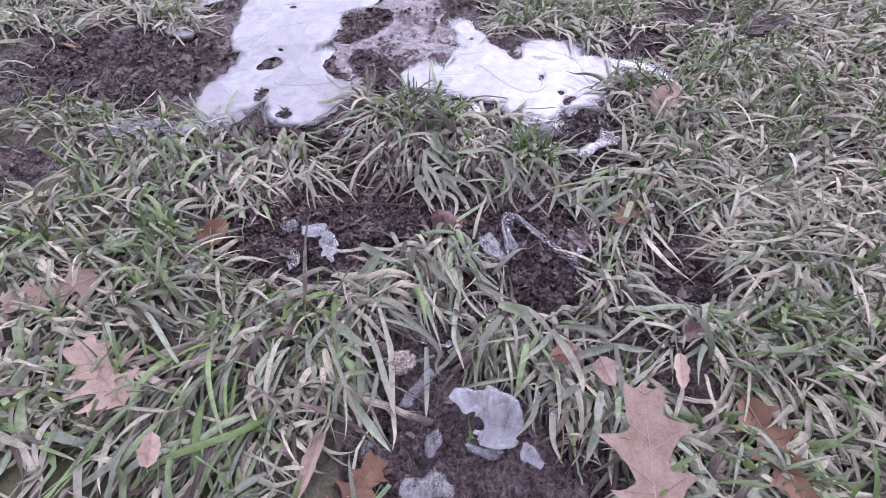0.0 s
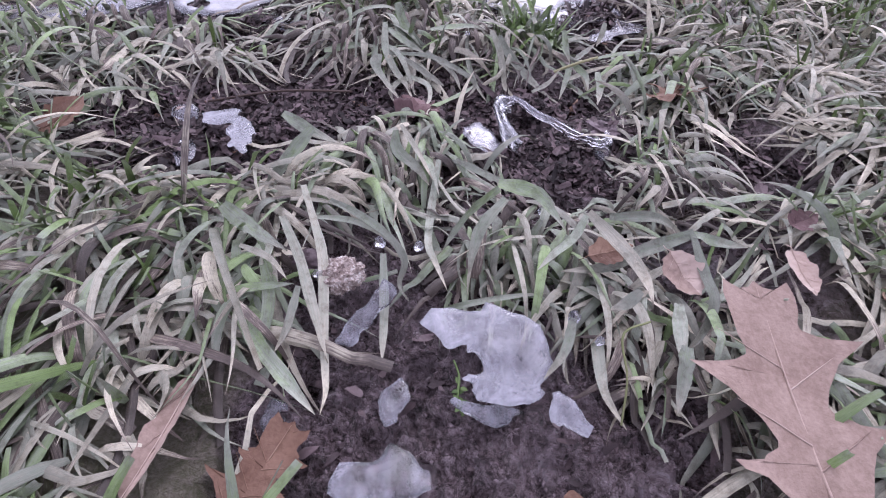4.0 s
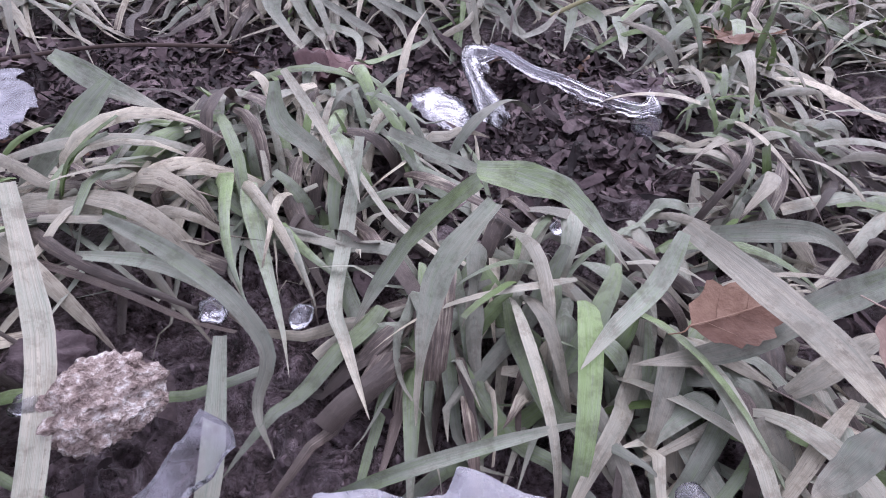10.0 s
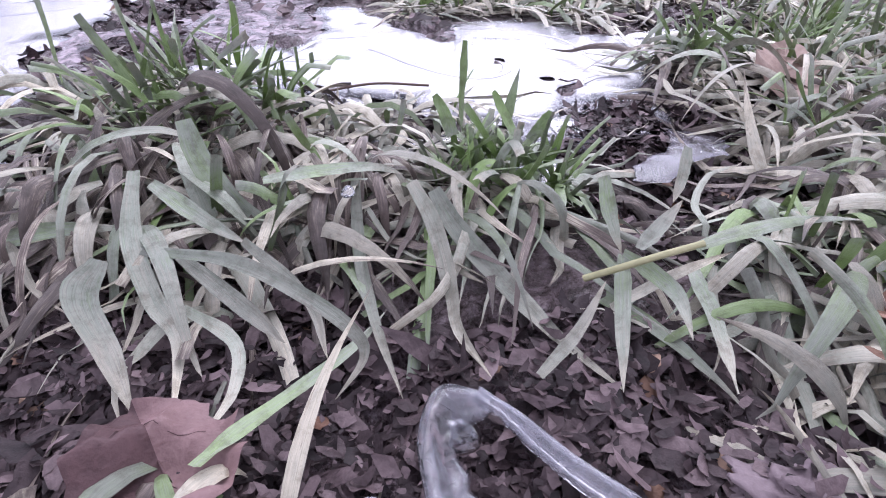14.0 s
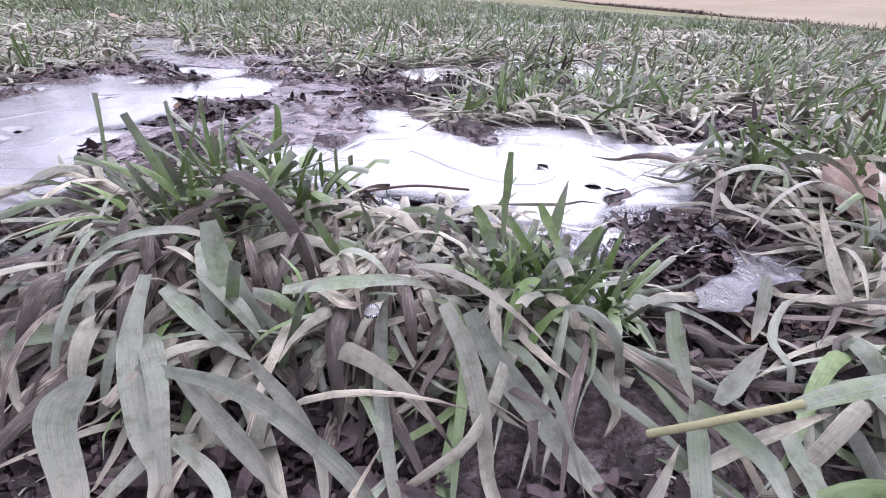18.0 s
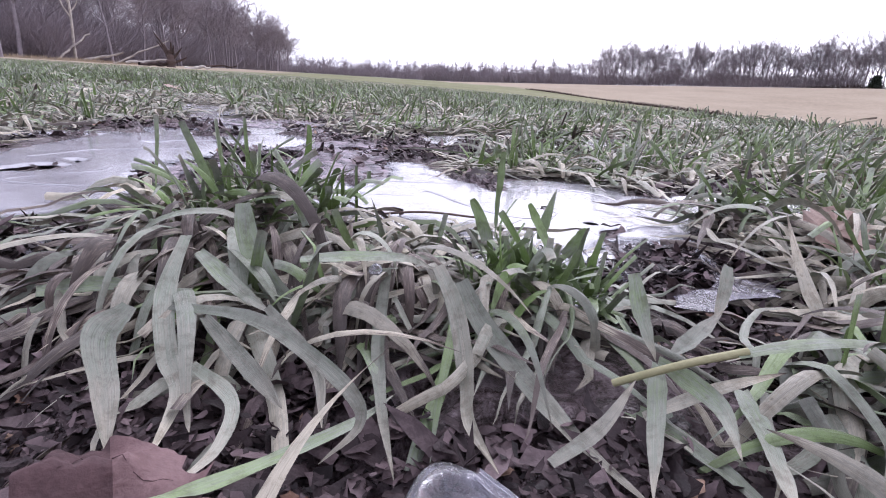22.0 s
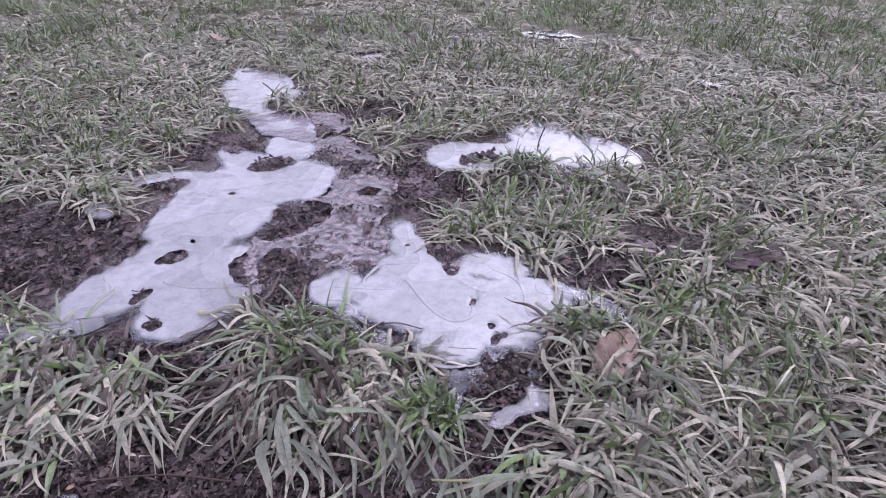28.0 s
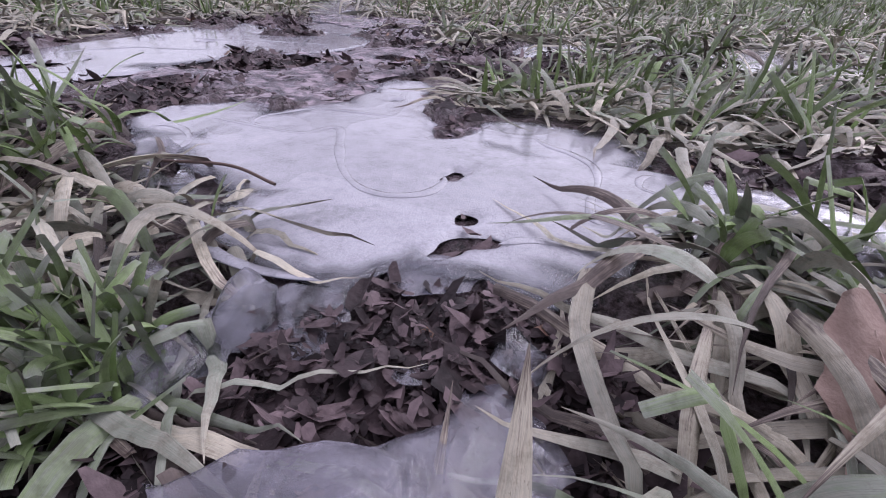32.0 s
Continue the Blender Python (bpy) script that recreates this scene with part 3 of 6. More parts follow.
def ice_sheet(name, box, ells, holes, material, thick=0.004, z=0.0, cell=0.0055, seed=3, rimmed=0.009, lift=0.0, wobble=0.010, bow=0.0, square=False):
    """A flat frozen skin over a puddle: top and bottom with a rounded lip, its ragged edge where the blobs end."""
    x0, x1, y0, y1 = box
    xs, ys = np.arange(x0, x1, cell), np.arange(y0, y1, cell)
    X, Y = np.meshgrid(xs, ys)

    def depth(a, b):
        d = blobs(a, b, ells, wobble, seed, square)
        return np.minimum(d, -blobs(a, b, holes, wobble * 0.8, seed)) if holes else d

    F = depth(X, Y)
    inside = F > -0.6 * cell
    cells = inside[:-1, :-1] & inside[1:, :-1] & inside[:-1, 1:] & inside[1:, 1:]
    idx = np.arange(X.size).reshape(X.shape)
    q = np.stack([idx[:-1, :-1], idx[:-1, 1:], idx[1:, 1:], idx[1:, :-1]], -1)[cells]
    used = np.unique(q)
    remap = np.full(X.size, -1)
    remap[used] = np.arange(len(used))
    q = remap[q]
    px, py, f = X.ravel()[used], Y.ravel()[used], F.ravel()[used]
    edges = np.concatenate([q[:, [0, 1]], q[:, [1, 2]], q[:, [2, 3]], q[:, [3, 0]]])
    key = np.sort(edges, 1)
    _, first, count = np.unique(key, axis=0, return_index=True, return_counts=True)
    rim_edges = edges[first[count == 1]]
    on_rim = np.zeros(len(px), bool)
    on_rim[rim_edges.ravel()] = True
    e = 0.001
    for _ in range(3):
        gxn, gyn = (depth(px + e, py) - depth(px - e, py)) / (2 * e), (depth(px, py + e) - depth(px, py - e)) / (2 * e)
        g2 = np.maximum(gxn**2 + gyn**2, 0.25)
        mv = np.where(on_rim, np.clip(-depth(px, py), -0.7 * cell, 0.7 * cell), 0)
        px, py = px + mv * gxn / g2, py + mv * gyn / g2
    f = np.where(on_rim, 0, np.maximum(f, 0))
    lip = np.sqrt(np.clip(1 - (1 - np.clip(f / 0.006, 0, 1)) ** 2, 0, 1))
    swell = 0.0010 * vnoise(px, py, 0.12, 21) + 0.3 * lift * vnoise(px, py, 0.012, 23) + lift * vnoise(px, py, 0.07, 22) + bow * (px * px + py * py)
    top = np.stack([px, py, z + swell + thick * (0.5 * lip - 0.15)], -1)
    low = np.stack([px, py, z + swell - thick * (0.5 * lip + 0.15)], -1)
    n = len(px)
    walls = np.stack([rim_edges[:, 1], rim_edges[:, 0], rim_edges[:, 0] + n, rim_edges[:, 1] + n], -1)
    allq = np.concatenate([q, q[:, ::-1] + n, walls])
    rim = 1 - step(0.0, rimmed, np.maximum(blobs(px, py, ells, wobble, seed, square), 0) + 0.6 * rimmed * vnoise(px, py, 0.05, 31))
    return quads_mesh(name, np.concatenate([top, low]), allq, material, fields={"rim": np.concatenate([rim, rim])})


def smooth_path(points, n):
    """A Catmull-Rom curve through a few points, as n places."""
    p = np.array(points, float)
    p = np.concatenate([[2 * p[0] - p[1]], p, [2 * p[-1] - p[-2]]])
    out = []
    for s in np.linspace(0, len(points) - 1.0001, n):
        k, t = int(s), s - int(s)
        a, b, c, d = p[k:k + 4]
        out.append(0.5 * (2 * b + (c - a) * t + (2 * a - 5 * b + 4 * c - d) * t**2 + (3 * b - a - 3 * c + d) * t**3))
    return np.array(out)


def tube(path, radii, sides=6, squash=1.0):
    """Corners and quads of a tapered tube along a path."""
    path, radii = np.asarray(path, float), np.asarray(radii, float)
    tang = np.gradient(path, axis=0)
    tang /= np.maximum(np.linalg.norm(tang, axis=1), 1e-9)[:, None]
    ref = np.where(np.abs(tang[:, 2:3]) > 0.9, [[1.0, 0, 0]], [[0, 0, 1.0]])
    u = np.cross(tang, ref)
    u /= np.maximum(np.linalg.norm(u, axis=1), 1e-9)[:, None]
    v = np.cross(tang, u)
    a = np.arange(sides) * 2 * math.pi / sides
    ring = u[:, None] * np.cos(a)[None, :, None] + squash * v[:, None] * np.sin(a)[None, :, None]
    V = (path[:, None] + ring * radii[:, None, None]).reshape(-1, 3)
    n = len(path)
    i = np.arange(n * sides).reshape(n, sides)
    j = np.roll(i, -1, 1)
    Q = np.stack([i[:-1], j[:-1], j[1:], i[1:]], -1).reshape(-1, 4)
    return V, Q


def joined(pieces):
    vs, qs, off = [], [], 0
    for V, Q in pieces:
        vs.append(V)
        qs.append(Q + off)
        off += len(V)
    return np.concatenate(vs), np.concatenate(qs)


def ridge(parent, points, radius=0.0033):
    """A low rounded water-level step in the ice: a flat lens strip along a curve."""
    flat = smooth_path([(x, y, 0.0) for x, y in points], 14 * len(points))
    flat[:, 2] = 0.0013 + 0.0010 * vnoise(flat[:, 0], flat[:, 1], 0.12, 21)
    ends = np.minimum(1, 2.2 * np.sin(np.linspace(0.01, math.pi - 0.01, len(flat))))
    r = radius * ends * (0.8 + 0.45 * vnoise(flat[:, 0], flat[:, 1], 0.025, 61))
    part("water_ring", quads_mesh("water_ring", *tube(flat, r, 10, 0.24), MAT_ICE), parent)


ice_a = tagged(new("ice_sheet", ice_sheet("ice_sheet", (-.78, .05, .58, 1.95), ICE_LEFT, HOLES_LEFT, MAT_ICE, cell=0.0040, rimmed=0.012)), "long milky white ice skin frozen over a muddy puddle", "ice", "puddle ice")
ice_b = tagged(new("ice_sheet", ice_sheet("ice_sheet", (-.15, .42, .58, 1.10), ICE_RIGHT, HOLES_RIGHT, MAT_ICE, cell=0.0025, rimmed=0.013)), "broad milky ice skin with curved water-level rings between grass tufts", "ice", "puddle ice")
tagged(new("ice_sheet", ice_sheet("ice_sheet", (-.05, .62, 1.15, 1.62), ICE_BACK, HOLES_BACK, MAT_ICE)), "white ice over a small puddle behind a grass tuft", "ice", "puddle ice")
tagged(new("ice_patch", ice_sheet("ice_patch", (-.64, -.44, .88, 1.06), [(-.530, .968, .045, .030, -30)], [], MAT_ICE)), "small white ice patch in trodden mud", "ice", "puddle ice")
tagged(new("ice_film", ice_sheet("ice_film", (-.50, .12, .74, 1.6), THIN, HOLES_THIN, MAT_THIN, 0.003, 0.0015, 0.005, 5, 0.02, 0.003, 0.012)), "thin grey ice film over trodden mud", "ice")
for k, (cx, cy, rx, ry) in enumerate(PONDS):
    me = ice_sheet("ice_patch", (cx - rx - .05, cx + rx + .05, cy - ry - .05, cy + ry + .05), [(cx, cy, rx, ry, 0)], [(cx + rx * .5, cy - ry * .3, rx * .3, ry * .25, 0), (cx - rx * .4, cy + ry * .2, rx * .35, ry * .2, 0), (cx, cy - ry * .5, rx * .2, ry * .3, 0)], MAT_ICE, z=float(ground(cx, cy)) + 0.004, cell=0.008, seed=40 + k, wobble=0.04)
    tagged(new("ice_patch", me), "small ice patch between grass tufts", "ice", "puddle ice")
# curved rings that the sinking water left in the ice
ridge(ice_b, [(-.055, .800), (-.018, .806), (.024, .808), (.054, .813), (.062, .832), (.072, .833), (.094, .803), (.117, .775), (.140, .758), (.160, .756), (.176, .768), (.178, .786), (.173, .796)])
ridge(ice_b, [(.020, .811), (.008, .814), (.004, .828), (.009, .842), (.022, .868), (.047, .876), (.103, .887)])
ridge(ice_b, [(-.044, .761), (-.036, .776), (-.017, .776), (.004, .762), (.009, .746), (-.002, .738)])
ridge(ice_b, [(.184, .909), (.207, .882), (.229, .871), (.246, .855), (.254, .831), (.256, .802), (.262, .783), (.271, .779)])
ridge(ice_b, [(.281, .862), (.275, .850), (.277, .836), (.289, .831), (.300, .831)])
ridge(ice_b, [(.230, .737), (.241, .747), (.257, .750), (.268, .744)])
ridge(ice_b, [(.100, .690), (.118, .674), (.150, .669), (.185, .676)])
ridge(ice_a, [(-.36, .93), (-.37, .90), (-.34, .965), (-.29, .99), (-.24, 1.02)])
ridge(ice_a, [(-.28, .82), (-.30, .785), (-.26, .775), (-.21, .78), (-.17, .79)])
ridge(ice_a, [(-.40, .78), (-.375, .765), (-.365, .745), (-.38, .73)])
ridge(ice_a, [(-.26, .87), (-.255, .845), (-.28, .82)])
ridge(ice_a, [(-.36, 1.06), (-.30, 1.08), (-.22, 1.12), (-.15, 1.14)])

# loose and lifted pieces of clear ice


def shard(label, m, ells, holes=(), seed=50, thick=0.003, bow=0.0, cell=0.0018, material=None, wobble=0.006):
    xs = [(x - max(a, b), x + max(a, b)) for x, y, a, b, d in ells]
    ys = [(y - max(a, b), y + max(a, b)) for x, y, a, b, d in ells]
    box = (min(v[0] for v in xs) - .01, max(v[1] for v in xs) + .01, min(v[0] for v in ys) - .01, max(v[1] for v in ys) + .01)
    me = ice_sheet("ice_shard", box, list(ells), list(holes), material or MAT_SHARD, thick, 0.0, cell, seed, 0.006, 0.0018, wobble, bow, True)
    return place(tagged(new("ice_shard", me), label, "ice", "broken ice"), m)


plate = shard("thin cloudy ice shard with a crumpled clear edge on near mud", pose(.050, .183, .001, 12, 0, -6), [(.007, .003, .027, .030, 0), (-.019, .018, .022, .011, 10), (.006, -.018, .024, .012, -6)], [(-.013, -.006, .006, .008, 20), (.038, .014, .007, .006, 0), (.012, .038, .006, .005, 0), (.036, -.010, .004, .006, 30), (-.020, -.022, .008, .006, 0)], 50, material=MAT_CLOUDY, cell=.0013, wobble=.006)
edge_me = ice_sheet("crumpled_edge", (-.04, .04, -.03, .03), [(0, 0, .026, .006, 0), (.008, -.004, .014, .006, 10)], [], MAT_SHARD, .003, 0.0, .0015, 51, .006, .003, .008, 0.0, True)
part("crumpled_edge", edge_me, plate, "crumpled clear lower edge").matrix_basis = pose(.003, -.027, -.004, 26, 4, 0)
shard("small pointed ice shard on mud", pose(.095, .149, -.006, 18, -10, 25), [(0, 0, .0065, .014, 10), (-.003, .007, .009, .005, 0)], (), 52, material=MAT_CLOUDY)
shard("crumbled frosty ice crust on mud", pose(-.004, .160, -.012, 3, 0, -20), [(0, .002, .008, .010, 0), (-.003, -.008, .007, .007, 20)], (), 53, material=MAT_FLAKE)
shard("star-shaped ice shard lying on leaf litter", pose(-.162, .428, -.002, 4, 0, -20), [(0, 0, .034, .009, -14), (.016, -.008, .015, .012, 20), (-.014, .010, .014, .006, 40), (.020, -.018, .005, .012, 30)], (), 54, material=MAT_CLOUDY, wobble=.010)
shard("small ice sliver in the mud", pose(-.200, .395, -.010, 0, 8, 0), [(0, 0, .010, .018, 20)], (), 55)
shard("clear ice chip stuck to grass", pose(-.212, .447, -.004, 30, 0, 30), [(0, 0, .012, .008, 0)], (), 56)
shard("clear ice flake beside a frosted clod", pose(-.036, .216, .000, 28, 24, -14), [(0, -.006, .008, .017, -18), (.006, .014, .008, .012, -20)], (), 57, wobble=.009)
shard("angular clear ice plate lying over dark litter", pose(.250, .625, -.002, -4, 3, 20), [(-.020, -.010, .035, .012, 10), (.020, .010, .020, .022, 30), (.000, -.004, .022, .013, 0)], [(-.016, .022, .022, .022, 0)], 58, material=MAT_GREYICE)
shard("lifted clear ice rim at the puddle edge", pose(.352, .815, .012, 0, -14, 35), [(0, 0, .012, .050, 20), (.008, -.040, .014, .022, 0)], (), 59, material=MAT_FLAKE)
shard("crumpled clear ice at the puddle corner", pose(.376, .768, .010, 25, 20, 0), [(0, 0, .018, .016, 0)], (), 60)
shard("hanging ice lip at the puddle front", pose(.165, .640, -.006, 30, 0, 0), [(0, .006, .014, .014, 0), (-.002, -.014, .008, .012, 0)], (), 61)
shard("broken clear ice lip by a grass tuft", pose(.172, .655, -.002, 14, -8, 30), [(0, 0, .026, .012, 0), (.018, -.006, .014, .016, 0)], (), 62)
shard("clear ice lip at the tuft's foot", pose(-.160, .646, -.002, 8, 0, -10), [(0, 0, .032, .010, 0), (.012, -.006, .012, .012, 0)], (), 63)
shard("long clear ice strip above grass", pose(-.47, .650, .002, 4, 0, 0), [(0, 0, .100, .016, 3), (.10, .014, .05, .016, 20)], (), 64, cell=.003)
shard("low clear ice plate under grass", pose(.066, .420, -.014, 6, 0, 10), [(0, 0, .014, .022, 20)], (), 65)
shard("frosty ice scrap on near mud", pose(-.082, .150, -.012, 20, 0, 0), [(0, 0, .008, .012, 0)], (), 66)
shard("frozen puddle scrap on near mud", pose(-.022, .118, -.014, 0, 0, 0), [(0, 0, .024, .012, 10), (.016, .004, .016, .012, -20)], (), 67, cell=.003)
shard("crumpled clear ice tongue in dark litter", pose(.158, .612, -.003, 14, 6, 20), [(0, 0, .016, .011, 0), (.010, .010, .010, .012, 20)], (), 77)
shard("little ice flake in dark litter", pose(.262, .672, -.002, 20, 30, 0), [(0, 0, .010, .007, 0)], (), 68)
shard("little ice flake in dark litter", pose(.236, .655, -.004, -20, 10, 40), [(0, 0, .009, .007, 0)], (), 69)
shard("glossy clear ice rim under a grass tuft", pose(.028, .722, .001, 4, 6, -38), [(0, 0, .050, .010, 0), (.024, .006, .022, .012, 20), (-.030, -.004, .020, .008, -10)], [(.004, .006, .016, .004, 8)], 72)
shard("glossy clear ice lip at the puddle front", pose(.096, .640, -.001, 6, 0, -8), [(0, 0, .036, .008, 0), (.020, .005, .020, .008, 0)], (), 73)
shard("thin grey ice over a small hole", pose(.213, .706, -.0035, 0, 0, 30), [(0, 0, .019, .014, 0)], (), 75, .0015, material=MAT_GREYICE)
shard("thin purplish ice between two puddles", pose(.130, .900, -.0035, 0, 0, 10), [(0, 0, .026, .052, 0)], [(.004, .02, .008, .012, 0)], 76, .0015, material=MAT_THIN, wobble=.012)
shard("white ice crust far in the grass", pose(.88, 1.93, .012, 0, 0, -30), [(0, 0, .05, .016, 0)], (), 70, cell=.004, material=MAT_ICE)


def ribbon(parent, points, width, seed):
    """A curved, crumpled band of clear ice that stands on its edge, with a thick bright rim."""
    n, m = 70, 9
    path = smooth_path(points, n)
    path[:, 2] += 0.0012 * vnoise(np.arange(n) * 1.0, np.zeros(n), 9.0, seed + 4)
    w = np.interp(np.linspace(0, 1, n), [0, .15, .5, .85, 1], width) * (1 + 0.30 * vnoise(np.arange(n) * 1.0, np.zeros(n), 7.0, seed) + 0.12 * vnoise(np.arange(n) * 1.0, np.zeros(n), 2.0, seed + 9))
    tang = np.gradient(path, axis=0)
    tang /= np.linalg.norm(tang, axis=1)[:, None]
    side = np.cross(tang, [0, 0, 1.0])
    side /= np.maximum(np.linalg.norm(side, axis=1), 1e-6)[:, None]
    lean = side * 0.85 + np.array([0, 0, -0.5])
    f = np.linspace(0, 1, m)
    sheet = path[:, None] + lean[:, None] * (w[:, None] * f[None])[..., None]
    wave = 0.0010 * np.sin(f * math.pi * 3)[None] + 0.0012 * np.sin(f * math.pi)[None] + 0.0009 * vnoise(np.arange(n)[:, None] * 1.0 + np.zeros((n, m)), f[None] * 26 + np.zeros((n, m)), 8.0, seed + 2) * f[None] ** 0.5
    sheet[..., 2] += wave
    th = np.array([0, 0, 0.0006])
    ring = np.concatenate([sheet + th, (sheet - th)[:, ::-1]], 1)
    k = 2 * m
    i = np.arange(n * k).reshape(n, k)
    j = np.roll(i, -1, 1)
    Q = np.stack([i[:-1], j[:-1], j[1:], i[1:]], -1).reshape(-1, 4)
    part("band", quads_mesh("band", ring.reshape(-1, 3), Q, MAT_RING, fields={"rim": np.full(n * k, 0.0)}), parent)
    part("rim", quads_mesh("rim", *tube(path, 0.0009 + 0.0003 * vnoise(np.arange(n) * 1.0, np.zeros(n), 5.0, seed), 6), MAT_RING), parent)


loop = thing("ice_band", "bent band of clear ice arching over dark mud", "ice", "broken ice")
ribbon(loop, [(.084, .398, -.008), (.082, .425, -.002), (.080, .450, .003), (.088, .468, .004), (.103, .464, .003)], [.020, .024, .021, .014, .006], 1)
ribbon(loop, [(.100, .466, .004), (.116, .450, .002), (.138, .426, .001), (.155, .408, .000), (.172, .400, .000), (.180, .412, .000)], [.004, .006, .007, .011, .004], 2)
for x, y, z, r in [(-.021, .269, .008, .0045), (.006, .263, .010, .004), (.101, .201, .010, .004), (.114, .186, .006, .003), (.107, .319, -.012, .005), (.172, .388, -.006, .008), (.060, .545, .030, .003), (-.060, .24, .010, .004)]:
    bm = bmesh.new()
    bmesh.ops.create_icosphere(bm, subdivisions=3, radius=r)
    for v in bm.verts:
        v.co *= 1 + 0.35 * noise.noise(v.co * (1.2 / r) + Vector((x * 90, y * 70, 0)))
        v.co.z *= 0.8
    me = bpy.data.meshes.new("ice_bead")
    bm.to_mesh(me)
    bm.free()
    me.materials.append(MAT_RING)
    me.polygons.foreach_set("use_smooth", [True] * len(me.polygons))
    tagged(place(new("ice_bead", me), pose(x, y, z)), "frozen clear bead of ice caught in grass", "ice", "ice beads")
# ---- grass ----


def blade_arrays(b, nseg, across):
    """Strips of grass from a table of blades: each leaves its base at a heading and elevation, sags, may kink, and lies down on the ground."""
    n = len(b["az"])
    pos, e, a = b["base"].copy(), b["el"].copy(), b["az"].copy()
    cs, sides, norms = [], [], []
    for k in range(nseg + 1):
        s = k / nseg
        d = np.stack([np.cos(a) * np.cos(e), np.sin(a) * np.cos(e), np.sin(e)], -1)
        side = np.stack([-np.sin(a), np.cos(a), np.zeros(n)], -1)
        up = np.cross(d, side)
        th = b["roll"][:, 0] + b["roll"][:, 1] * s
        sd = side * np.cos(th)[:, None] + up * np.sin(th)[:, None]
        cs.append(pos.copy())
        sides.append(sd)
        norms.append(np.cross(sd, d))
        pos = pos + d * (b["len"] / nseg)[:, None]
        floor = ground(pos[:, 0], pos[:, 1]) + b["lie"]
        low = pos[:, 2] < floor
        pos[:, 2] = np.maximum(pos[:, 2], floor)
        bend = np.abs(s - b["kink"]) < 0.5 / nseg
        e = e - b["droop"] / nseg * (1.5 - s) - np.where(bend, b["fold"], 0)
        e = np.clip(e, np.where(low, -0.12, -1.45), 1.5)
        a = a + b["curl"] * (0.4 + 1.6 * np.cos(5.0 * s + 9.0 * b["crease"])) / nseg + np.where(bend, b["fold"] * b["veer"], 0)
    s = (np.arange(nseg + 1) / nseg)[None, :]
    cut = b["cut"][:, None]
    taper = np.minimum(1, 0.5 + 2.2 * s) * np.where(cut > 0, 1 - 0.2 * s, np.clip(1.02 - s**1.9, 0.03, 1))
    w = b["wide"][:, None] * taper
    C, S, N = np.stack(cs, 1), np.stack(sides, 1), np.stack(norms, 1)
    offs = np.linspace(-0.5, 0.5, across)
    V = np.stack([C + S * (o * w)[..., None] + N * ((abs(o) - 0.25) * b["crease"][:, None] * w)[..., None] for o in offs], 2)
    uv = np.stack([np.broadcast_to(offs + 0.5, (n, nseg + 1, across)), np.broadcast_to(s[..., None], (n, nseg + 1, across))], -1)
    idx = np.arange(n * (nseg + 1) * across).reshape(n, nseg + 1, across)
    Q = np.stack([idx[:, :-1, :-1], idx[:, :-1, 1:], idx[:, 1:, 1:], idx[:, 1:, :-1]], -1)
    return V, Q, uv, np.broadcast_to(b["age"][:, None, None], idx.shape)


